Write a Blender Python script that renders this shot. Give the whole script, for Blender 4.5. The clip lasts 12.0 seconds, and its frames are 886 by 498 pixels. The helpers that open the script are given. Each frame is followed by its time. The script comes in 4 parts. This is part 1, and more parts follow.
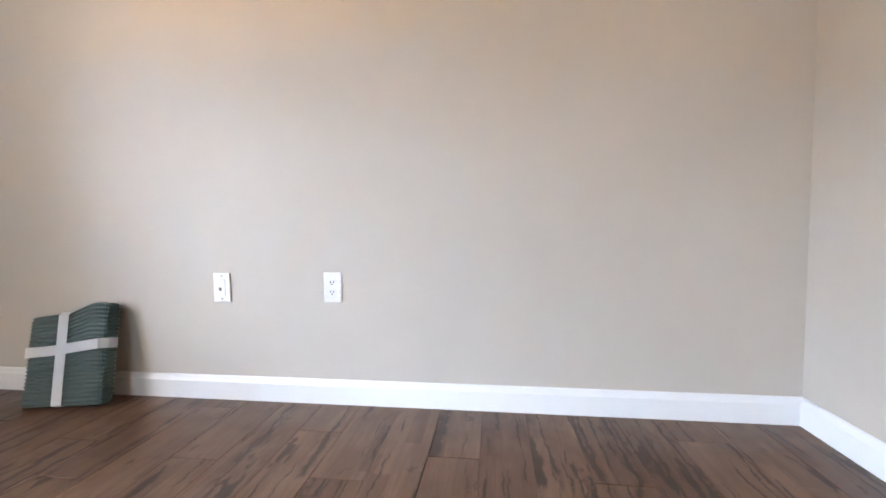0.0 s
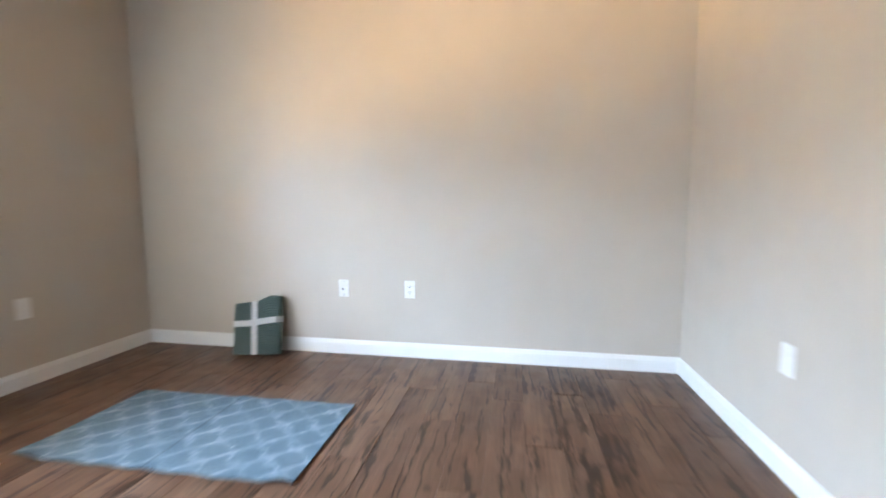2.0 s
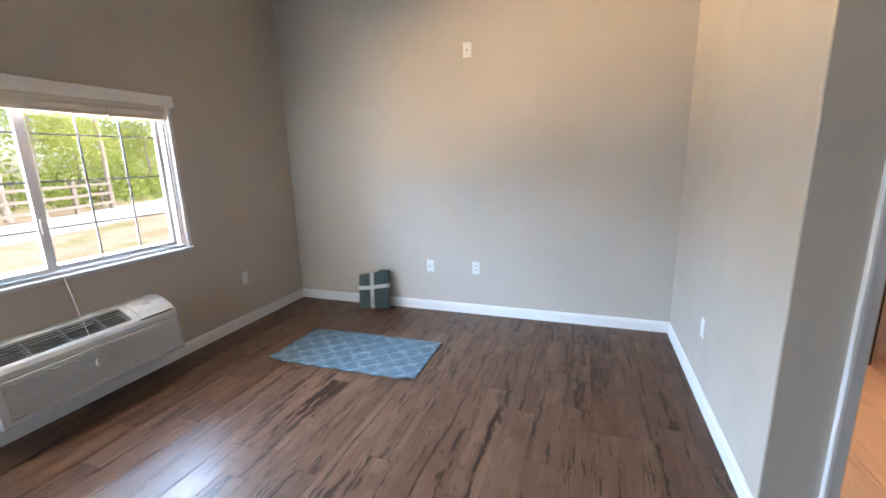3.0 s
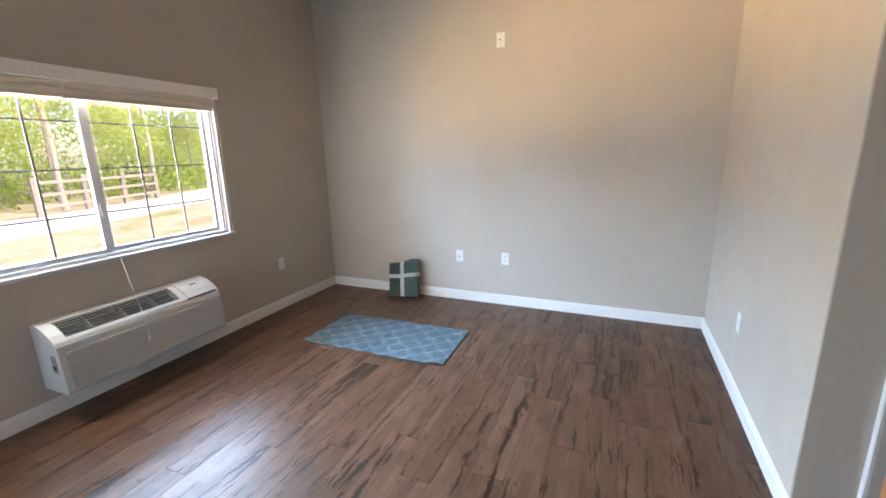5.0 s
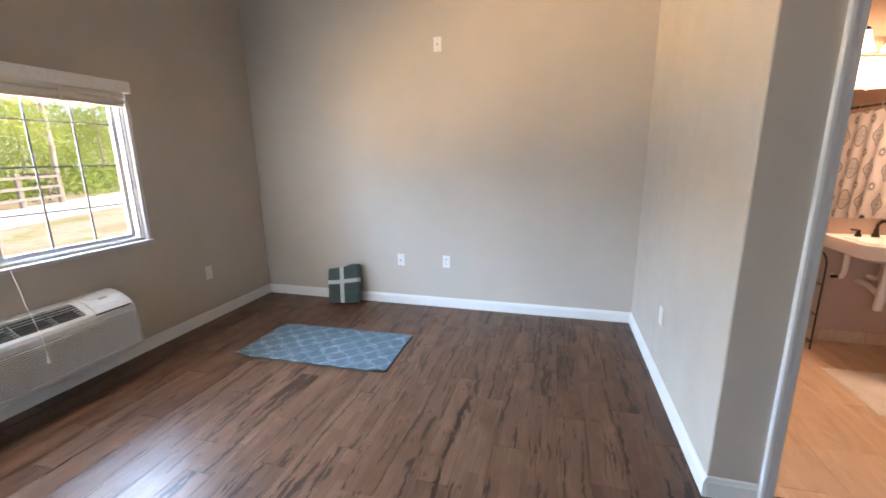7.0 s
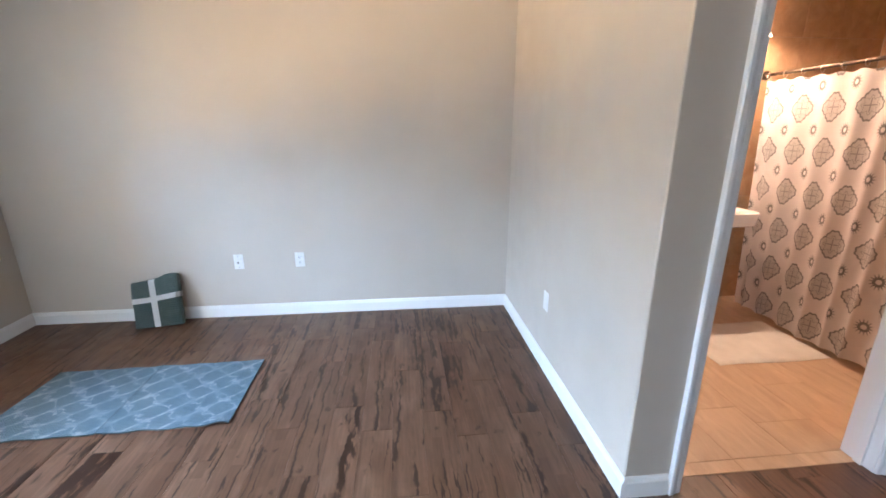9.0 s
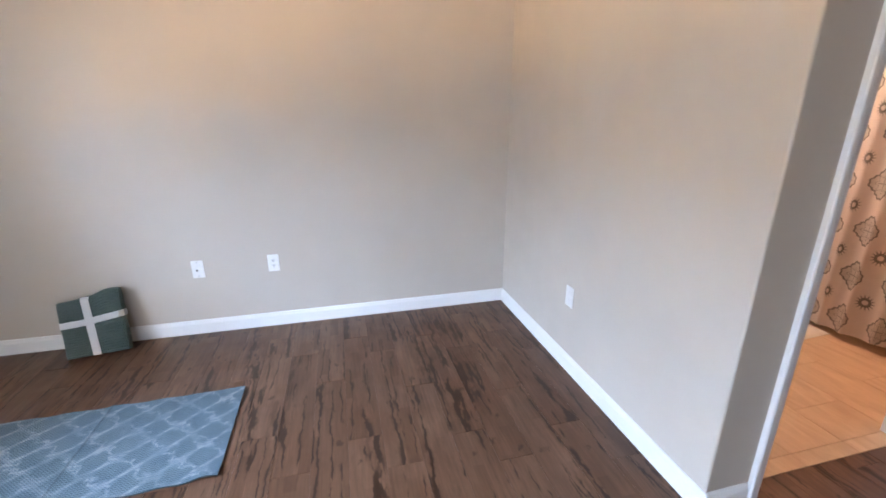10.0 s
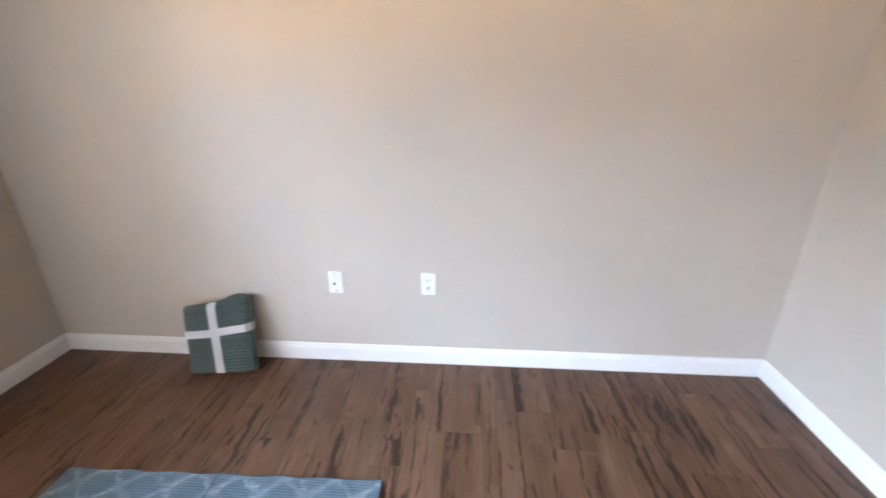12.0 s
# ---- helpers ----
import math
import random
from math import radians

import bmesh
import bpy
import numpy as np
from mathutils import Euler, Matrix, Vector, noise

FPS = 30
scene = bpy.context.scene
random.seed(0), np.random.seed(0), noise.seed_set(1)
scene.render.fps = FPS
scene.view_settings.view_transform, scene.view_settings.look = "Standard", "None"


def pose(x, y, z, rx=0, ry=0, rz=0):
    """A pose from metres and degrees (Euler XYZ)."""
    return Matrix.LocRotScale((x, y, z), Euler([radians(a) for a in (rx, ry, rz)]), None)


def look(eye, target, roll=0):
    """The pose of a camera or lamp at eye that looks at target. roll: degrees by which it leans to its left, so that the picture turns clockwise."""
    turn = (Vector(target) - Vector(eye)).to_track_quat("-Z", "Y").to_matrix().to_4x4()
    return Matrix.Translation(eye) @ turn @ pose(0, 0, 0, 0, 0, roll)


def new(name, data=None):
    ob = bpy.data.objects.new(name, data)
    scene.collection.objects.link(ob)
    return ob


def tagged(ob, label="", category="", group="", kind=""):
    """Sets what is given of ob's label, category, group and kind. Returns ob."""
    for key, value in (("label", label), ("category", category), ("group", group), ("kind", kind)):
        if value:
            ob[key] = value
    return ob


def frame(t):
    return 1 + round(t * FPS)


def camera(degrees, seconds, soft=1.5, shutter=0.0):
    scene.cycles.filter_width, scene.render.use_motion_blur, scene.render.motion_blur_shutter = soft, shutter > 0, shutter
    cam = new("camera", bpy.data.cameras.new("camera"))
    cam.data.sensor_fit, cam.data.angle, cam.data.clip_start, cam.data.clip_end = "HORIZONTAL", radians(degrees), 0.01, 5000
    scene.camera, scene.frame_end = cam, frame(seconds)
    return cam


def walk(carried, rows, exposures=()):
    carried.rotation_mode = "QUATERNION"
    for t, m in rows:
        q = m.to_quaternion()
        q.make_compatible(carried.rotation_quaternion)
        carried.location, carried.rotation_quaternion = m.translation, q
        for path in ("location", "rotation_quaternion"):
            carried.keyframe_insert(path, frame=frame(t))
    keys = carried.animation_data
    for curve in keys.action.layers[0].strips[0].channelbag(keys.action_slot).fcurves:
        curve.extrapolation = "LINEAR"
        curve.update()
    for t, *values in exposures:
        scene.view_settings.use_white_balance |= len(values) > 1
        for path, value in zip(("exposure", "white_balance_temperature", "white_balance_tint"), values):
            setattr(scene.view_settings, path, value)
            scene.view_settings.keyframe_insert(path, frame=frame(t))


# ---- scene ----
cam = camera(94.3, 12.0, soft=1.7, shutter=0.2)

PATH = [
    (0, (-1.036, -1.507, 0.689), (-1.286, 0.474, 0.575), -0.6),
    (0.5, (-1.014, -1.632, 0.722), (-1.233, 0.352, 0.599), 0.0),
    (1, (-1.034, -1.769, 0.724), (-1.239, 0.218, 0.618), -0.0),
    (1.6, (-1.072, -1.885, 0.743), (-1.321, 0.098, 0.665), 0.2),
    (1.8, (-1.165, -1.925, 0.741), (-1.374, 0.063, 0.676), 0.8),
    (1.9, (-1.155, -2.010, 0.815), (-1.388, -0.029, 0.680), 0.7),
    (2, (-0.980, -2.585, 0.986), (-1.324, -0.625, 0.789), -0.2),
    (2.1, (-0.860, -2.915, 1.172), (-1.254, -0.980, 0.860), -0.7),
    (2.2, (-0.824, -3.135, 1.339), (-1.223, -1.216, 0.940), -0.9),
    (2.5, (-0.717, -3.517, 1.437), (-1.197, -1.616, 1.043), -1.0),
    (3, (-0.692, -3.636, 1.471), (-1.345, -1.795, 1.042), -1.6),
    (3.5, (-0.667, -3.687, 1.454), (-1.391, -1.885, 0.978), -1.6),
    (5.5, (-0.702, -3.690, 1.443), (-1.481, -1.904, 0.995), -1.4),
    (6, (-0.716, -3.694, 1.461), (-1.470, -1.896, 1.016), -1.4),
    (6.5, (-0.731, -3.701, 1.446), (-1.396, -1.866, 1.007), -1.1),
    (7, (-0.679, -3.663, 1.442), (-1.197, -1.783, 0.998), -0.7),
    (7.5, (-0.613, -3.619, 1.462), (-0.967, -1.706, 0.999), -0.5),
    (7.7, (-0.609, -3.602, 1.473), (-0.874, -1.676, 1.002), -0.3),
    (9.3, (-0.942, -3.064, 1.393), (-0.663, -1.165, 0.828), -0.2),
    (9.5, (-1.004, -3.003, 1.377), (-0.670, -1.116, 0.806), -0.3),
    (10, (-1.183, -2.800, 1.376), (-0.721, -0.951, 0.769), -0.2),
    (10.5, (-1.283, -2.585, 1.376), (-0.717, -0.761, 0.781), 0.2),
    (11, (-1.296, -2.322, 1.351), (-0.661, -0.529, 0.733), 1.1),
    (11.5, (-1.330, -2.015, 1.330), (-0.783, -0.208, 0.669), 1.4),
    (12, (-1.457, -1.787, 1.341), (-1.589, 0.071, 0.611), -0.2),
]
EXPOSURES = [(0, 1.16, 7500, 21), (1.0, 1.14, 7650, 21), (1.6, 1.16, 7450, 21), (2.0, 1.22, 7050, 15), (2.5, 0.95, 6650, 16), (3.5, 0.91, 6550, 12), (5.5, 0.89, 7000, 16), (6.5, 0.87, 7000, 17), (7.7, 0.93, 6650, 15), (9.5, 1.06, 6450, 15), (10, 0.93, 6850, 21), (10.5, 0.93, 6750, 19), (11, 0.93, 6950, 19), (12, 1.21, 7250, 21)]
walk(cam, [(t, look(e, g, r)) for t, e, g, r in PATH], EXPOSURES)

# ---- light ----
SUN_EL, SUN_AZ = 58, 35
world = bpy.data.worlds.new("sky")
scene.world = world
world.use_nodes = True
wn = world.node_tree
sky = wn.nodes.new("ShaderNodeTexSky")
sky.sky_type, sky.sun_disc = "NISHITA", False
sky.sun_elevation, sky.sun_rotation = radians(SUN_EL), radians(90 - SUN_AZ)
wn.nodes["Background"].inputs[1].default_value = 0.15
wn.links.new(sky.outputs[0], wn.nodes["Background"].inputs[0])


def sun_lamp():
    d = bpy.data.lights.new("sun", "SUN")
    d.energy, d.angle, d.color = 5.0, radians(0.5), (1, 0.95, 0.86)
    ob = new("sun", d)
    c = math.cos(radians(SUN_EL))
    way = Vector((c * math.cos(radians(SUN_AZ)), c * math.sin(radians(SUN_AZ)), math.sin(radians(SUN_EL))))
    ob.matrix_world = look(way * 30, (0, 0, 0))


def window_lamp(name, eye, target, wide, high, watts, colour):
    d = bpy.data.lights.new(name, "AREA")
    d.shape, d.size, d.size_y, d.energy, d.color = "RECTANGLE", wide, high, watts, colour
    new(name, d).matrix_world = look(eye, target)


def bulb(name, place, watts, colour):
    d = bpy.data.lights.new(name, "POINT")
    d.energy, d.color, d.shadow_soft_size = watts, colour, 0.025
    new(name, d).location = place


sun_lamp()
# added lamps boost daylight at the window: sky from above, sunlit ground from below
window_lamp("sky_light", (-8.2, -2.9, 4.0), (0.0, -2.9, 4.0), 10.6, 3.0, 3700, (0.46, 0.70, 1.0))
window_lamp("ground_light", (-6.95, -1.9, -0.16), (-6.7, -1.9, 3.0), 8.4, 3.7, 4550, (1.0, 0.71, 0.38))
# fill strip added in the unseen end of the window opening
window_lamp("opening_light", (-3.70, -2.90, 1.56), (0.0, -2.1, 1.35), 0.24, 0.50, 22, (0.92, 1.0, 0.92))
# sky-coloured fill added outside the unseen glazed door
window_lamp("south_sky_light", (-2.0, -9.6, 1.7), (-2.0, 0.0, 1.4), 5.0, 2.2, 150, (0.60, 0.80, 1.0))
for bx in (1.19, 1.373, 1.557, 1.74):
    bulb("bulb_light", (bx, -0.16, 2.085), 15.0, (1.0, 0.70, 0.50))

# ---- materials ----


class Nodes:
    """Short hand for a node material."""

    def __init__(self, name, rough=0.5, metal=0.0, colour=(0.5, 0.5, 0.5)):
        self.m = bpy.data.materials.new(name)
        self.m.use_nodes = True
        self.t = self.m.node_tree
        self.b = self.t.nodes["Principled BSDF"]
        self.set(self.b, "Roughness", rough)
        self.set(self.b, "Metallic", metal)
        self.b.inputs["Base Color"].default_value = (*colour, 1)

    def set(self, node, key, v):
        if isinstance(v, bpy.types.NodeSocket):
            self.t.links.new(v, node.inputs[key])
        else:
            node.inputs[key].default_value = v

    def coords(self, kind="Object", scale=(1, 1, 1), turn=(0, 0, 0), wander=0.0):
        c = self.t.nodes.new("ShaderNodeTexCoord").outputs[kind]
        if wander:
            r = self.t.nodes.new("ShaderNodeObjectInfo").outputs["Random"]
            c = self.vec("ADD", c, self.vec("SCALE", self.join(r, self.math("MULTIPLY", r, 7.3), self.math("MULTIPLY", r, 3.1)), None, wander))
        p = self.t.nodes.new("ShaderNodeMapping")
        p.inputs["Scale"].default_value = scale
        p.inputs["Rotation"].default_value = turn
        self.t.links.new(c, p.inputs[0])
        return p.outputs[0]

    def vec(self, op, a, b=None, scale=None):
        n = self.t.nodes.new("ShaderNodeVectorMath")
        n.operation = op
        self.set(n, 0, a)
        if b is not None:
            self.set(n, 1, b)
        if scale is not None:
            self.set(n, "Scale", scale)
        return n.outputs["Vector"]

    def join(self, x, y, z):
        n = self.t.nodes.new("ShaderNodeCombineXYZ")
        for i, v in enumerate((x, y, z)):
            self.set(n, i, v)
        return n.outputs[0]

    def split(self, v):
        n = self.t.nodes.new("ShaderNodeSeparateXYZ")
        self.set(n, 0, v)
        return n.outputs

    def math(self, op, a, b=0.0, c=0.0):
        n = self.t.nodes.new("ShaderNodeMath")
        n.operation = op
        self.set(n, 0, a)
        self.set(n, 1, b)
        self.set(n, 2, c)
        return n.outputs[0]

    def noise(self, v, scale, detail=4, rough=0.55, distort=0.0):
        n = self.t.nodes.new("ShaderNodeTexNoise")
        self.set(n, "Vector", v)
        for k, x in (("Scale", scale), ("Detail", detail), ("Roughness", rough), ("Distortion", distort)):
            n.inputs[k].default_value = x
        return n.outputs[0]

    def voronoi(self, v, scale, feature="F1", flat=False):
        n = self.t.nodes.new("ShaderNodeTexVoronoi")
        n.voronoi_dimensions = "2D" if flat else "3D"
        n.feature = feature
        self.set(n, "Vector", v)
        n.inputs["Scale"].default_value = scale
        return n.outputs[0]

    def step(self, v, lo, hi, a=0.0, b=1.0):
        n = self.t.nodes.new("ShaderNodeMapRange")
        n.interpolation_type = "SMOOTHSTEP"
        for i, x in enumerate((v, lo, hi, a, b)):
            self.set(n, i, x)
        return n.outputs[0]

    def ramp(self, v, *stops):
        n = self.t.nodes.new("ShaderNodeValToRGB")
        e = n.color_ramp.elements
        while len(e) < len(stops):
            e.new(0.5)
        for s, (p, c) in zip(e, stops):
            s.position, s.color = p, (*c, 1)
        self.set(n, 0, v)
        return n.outputs[0]

    def mix(self, f, a, b, how="MIX"):
        n = self.t.nodes.new("ShaderNodeMix")
        n.data_type, n.blend_type = "RGBA", how
        self.set(n, "Factor", f)
        for k, v in ((6, a), (7, b)):
            self.set(n, k, v if isinstance(v, bpy.types.NodeSocket) else (*v, 1))
        return n.outputs[2]

    def colour(self, v):
        self.set(self.b, "Base Color", v if isinstance(v, bpy.types.NodeSocket) else (*v, 1))

    def bump(self, v, strength, distance=0.002):
        n = self.t.nodes.new("ShaderNodeBump")
        self.set(n, "Height", v)
        n.inputs["Strength"].default_value, n.inputs["Distance"].default_value = strength, distance
        self.set(self.b, "Normal", n.outputs[0])

    def rnd(self):
        return self.t.nodes.new("ShaderNodeObjectInfo").outputs["Random"]


def paint(name, colour, rough=0.6, grain=220, strength=0.15, vary=0.05):
    n = Nodes(name, rough)
    c = n.coords()
    big = n.noise(c, 1.3, 3)
    fine = n.noise(c, grain, 2)
    lo = tuple(x * (1 - vary) for x in colour)
    hi = tuple(min(1, x * (1 + vary)) for x in colour)
    n.colour(n.ramp(big, (0.3, lo), (0.7, hi)))
    n.set(n.b, "Roughness", n.step(n.noise(c, 6, 3), 0.3, 0.7, rough - 0.06, rough + 0.06))
    n.bump(fine, strength, 0.0012)
    return n.m


def plain(name, colour, rough=0.4, metal=0.0, grain=60, vary=0.06):
    n = Nodes(name, rough, metal)
    c = n.coords()
    k = n.noise(c, grain, 3)
    n.colour(n.ramp(k, (0.3, tuple(x * (1 - vary) for x in colour)), (0.7, tuple(min(1, x * (1 + vary)) for x in colour))))
    n.set(n.b, "Roughness", n.step(n.noise(c, grain / 5, 3), 0.3, 0.7, max(0.03, rough - 0.07), rough + 0.07))
    return n.m


def plank_material():
    n = Nodes("wood_look_tile", 0.34)
    c = n.coords("Object", wander=41.0)
    r = n.rnd()
    # fine grain on slow clouds of tone, each plank a little different
    grain = n.noise(n.vec("MULTIPLY", c, (1.0, 0.06, 1.0)), 75, 5, 0.6, 0.2)
    cloud = n.noise(n.vec("MULTIPLY", c, (1.0, 0.40, 1.0)), 9, 5, 0.6, 0.4)
    col = n.ramp(cloud, (0.30, (0.090, 0.045, 0.027)), (0.52, (0.117, 0.061, 0.038)), (0.72, (0.142, 0.079, 0.051)))
    col = n.mix(1.0, col, n.ramp(grain, (0.3, (0.80, 0.79, 0.78)), (0.7, (1.15, 1.15, 1.15))), "MULTIPLY")
    each = n.ramp(r, (0.0, (0.78, 0.72, 0.69)), (0.22, (0.92, 0.90, 0.88)), (0.6, (1.0, 1.0, 1.0)), (1.0, (1.10, 1.10, 1.10)))
    col = n.mix(1.0, col, each, "MULTIPLY")
    # printed boards of uneven tone within a plank, their ends staggered
    s = n.split(c)
    strip = n.math("FLOOR", n.math("DIVIDE", n.math("ADD", s[0], n.math("MULTIPLY", n.noise(n.vec("MULTIPLY", c, (0.0, 1.0, 1.0)), 3, 2), 0.016)), 0.0515))
    cell = n.math("FLOOR", n.math("ADD", n.math("DIVIDE", s[1], 0.27), n.math("MULTIPLY", strip, 0.37)))
    tint = n.math("FRACT", n.math("MULTIPLY", n.math("SINE", n.math("ADD", n.math("MULTIPLY", strip, 12.9), n.math("MULTIPLY", cell, 78.2))), 437.5))
    board = n.ramp(tint, (0.0, (0.78, 0.73, 0.70)), (0.3, (0.97, 0.96, 0.95)), (1.0, (1.10, 1.10, 1.10)))
    col = n.mix(1.0, col, board, "MULTIPLY")
    # broad reddish smoke along the grain
    haze = n.noise(n.vec("MULTIPLY", n.vec("ADD", c, (2.0, 7.0, 0.0)), (1.0, 0.14, 1.0)), 10, 5, 0.6, 0.7)
    col = n.mix(n.step(haze, 0.54, 0.76, 0.0, 0.50), col, (0.050, 0.021, 0.014))
    # long jagged splits along the grain, broken up in patches
    slow = n.math("SUBTRACT", n.noise(n.vec("MULTIPLY", c, (0.4, 1.0, 1.0)), 6, 4, 0.6), 0.5)
    quick = n.math("SUBTRACT", n.noise(n.vec("MULTIPLY", c, (0.7, 1.0, 1.0)), 30, 4, 0.65), 0.5)
    warp = n.vec("ADD", c, n.join(n.math("ADD", n.math("MULTIPLY", slow, 0.050), n.math("MULTIPLY", quick, 0.013)), 0.0, 0.0))
    rough = n.noise(n.vec("MULTIPLY", c, (1.0, 0.3, 1.0)), 42, 3)
    dark = 0.0
    for scale, stretch, seed, lo, hi, wide in ((7, 0.034, 3.1, 0.475, 0.51, 0.026), (13, 0.040, 17.7, 0.52, 0.555, 0.031), (23, 0.045, 9.3, 0.565, 0.60, 0.030)):
        at = n.vec("ADD", warp, (seed, seed * 2.0, 0.0))
        crack = n.noise(n.vec("MULTIPLY", at, (1.0, stretch, 1.0)), scale, 1, 0.4)
        line = n.math("ABSOLUTE", n.math("SUBTRACT", crack, 0.5))
        patch = n.step(n.noise(n.vec("MULTIPLY", at, (1.0, 0.22, 1.0)), 7, 3), lo, hi)
        thin = n.math("MULTIPLY", n.step(rough, 0.3, 0.7, 0.15, 1.5), wide)
        split = n.math("MULTIPLY", n.step(line, n.math("MULTIPLY", thin, 0.3), thin, 0.97, 0.0), patch)
        smoke = n.math("MULTIPLY", n.step(line, 0.0, 0.070, 0.54, 0.0), n.math("MULTIPLY", patch, n.step(rough, 0.35, 0.6)))
        dark = n.math("MAXIMUM", dark, n.math("MAXIMUM", split, smoke))
    # small ragged knots, drawn out along the grain
    bend = n.vec("ADD", c, n.vec("SCALE", n.join(n.math("SUBTRACT", n.noise(c, 26, 3), 0.5), n.math("SUBTRACT", n.noise(n.vec("ADD", c, (5.0, 5.0, 0.0)), 26, 3), 0.5), 0.0), None, 0.075))
    kv = n.voronoi(n.vec("MULTIPLY", bend, (1.7, 0.95, 1.0)), 4.6, flat=True)
    knot = n.math("MULTIPLY", n.step(kv, 0.02, 0.12, 0.7, 0.0), n.step(n.noise(c, 5, 2), 0.47, 0.56))
    dark = n.math("MAXIMUM", dark, knot)
    col = n.mix(dark, col, (0.024, 0.009, 0.005))
    n.colour(col)
    n.set(n.b, "Specular IOR Level", 0.34)
    n.set(n.b, "Roughness", n.step(n.noise(c, 9, 4), 0.3, 0.7, 0.29, 0.42))
    h = n.math("SUBTRACT", n.math("MULTIPLY", grain, 0.35), dark)
    n.bump(h, 0.28, 0.001)
    return n.m


def bath_tile_material():
    n = Nodes("bath_floor_tile", 0.42)
    c = n.coords("Object", wander=23.0)
    g = n.noise(n.vec("MULTIPLY", c, (1.0, 0.22, 1.0)), 14, 6, 0.6, 0.8)
    col = n.ramp(g, (0.3, (0.47, 0.325, 0.215)), (0.7, (0.63, 0.46, 0.32)))
    each = n.ramp(n.rnd(), (0, (0.93, 0.92, 0.9)), (1, (1.05, 1.05, 1.05)))
    n.colour(n.mix(1.0, col, each, "MULTIPLY"))
    n.bump(g, 0.1, 0.001)
    return n.m


def shower_tile_material():
    n = Nodes("shower_tile", 0.35)
    c = n.coords("Object", wander=11.0)
    g = n.noise(c, 9, 6, 0.6, 0.7)
    n.colour(n.ramp(g, (0.3, (0.36, 0.215, 0.12)), (0.7, (0.50, 0.33, 0.20))))
    n.bump(g, 0.1, 0.001)
    return n.m


def rug_material():
    n = Nodes("woven_rug", 0.95)
    c = n.coords()
    s = n.split(c)
    wob = n.math("MULTIPLY", n.math("SUBTRACT", n.noise(c, 19, 5, 0.65), 0.5), 4.6)
    u = n.math("ADD", n.math("MULTIPLY", s[0], 2 * math.pi / 0.172), wob)
    v = n.math("ADD", n.math("MULTIPLY", s[1], 2 * math.pi / 0.156), wob)
    lat = n.math("ABSOLUTE", n.math("ADD", n.math("COSINE", u), n.math("COSINE", v)))
    # pale wavy bands, broken into short dashes, round ovals of open weave
    dash = n.step(n.noise(n.vec("MULTIPLY", c, (0.30, 2.2, 1.0)), 55, 3), 0.36, 0.58, 0.15, 1.0)
    line = n.math("MULTIPLY", n.step(lat, 0.08, 0.60, 1.0, 0.0), n.math("MULTIPLY", dash, n.step(n.noise(c, 11, 4), 0.36, 0.62, 0.25, 1.0)))
    w1 = n.math("SINE", n.math("MULTIPLY", s[0], 2 * math.pi / 0.0125))
    w2 = n.math("SINE", n.math("ADD", n.math("MULTIPLY", s[1], 2 * math.pi / 0.011), n.math("MULTIPLY", n.math("SIGN", w1), 0.9)))
    weave = n.math("MULTIPLY", w1, w2)
    base = n.ramp(n.noise(c, 9, 4), (0.3, (0.090, 0.145, 0.190)), (0.7, (0.135, 0.195, 0.240)))
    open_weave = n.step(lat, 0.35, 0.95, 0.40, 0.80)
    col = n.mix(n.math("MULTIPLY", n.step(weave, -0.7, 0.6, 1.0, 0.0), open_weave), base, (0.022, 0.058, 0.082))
    col = n.mix(n.math("MULTIPLY", line, 0.58), col, (0.33, 0.365, 0.39))
    # shade of the fold crease put into the colour as a thin dark line
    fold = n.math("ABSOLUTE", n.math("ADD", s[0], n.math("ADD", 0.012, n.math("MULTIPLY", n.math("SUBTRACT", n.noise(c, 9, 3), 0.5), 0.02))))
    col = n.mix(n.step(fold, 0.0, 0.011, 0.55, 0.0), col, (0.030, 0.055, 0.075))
    n.colour(col)
    n.bump(n.math("ADD", weave, n.noise(c, 300, 2)), 0.6, 0.003)
    return n.m


def knit_material():
    n = Nodes("green_knit", 0.95)
    c = n.coords()
    s = n.split(c)
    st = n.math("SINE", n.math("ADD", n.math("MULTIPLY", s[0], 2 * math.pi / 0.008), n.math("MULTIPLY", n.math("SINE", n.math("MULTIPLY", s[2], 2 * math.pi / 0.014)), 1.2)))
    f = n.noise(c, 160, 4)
    # hollows between stitches darkened in the colour, as their shade
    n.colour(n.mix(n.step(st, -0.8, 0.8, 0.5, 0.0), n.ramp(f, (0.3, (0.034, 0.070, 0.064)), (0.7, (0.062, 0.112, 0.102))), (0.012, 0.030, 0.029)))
    n.bump(n.math("ADD", st, f), 0.7, 0.003)
    n.set(n.b, "Sheen Weight", 0.2)
    return n.m


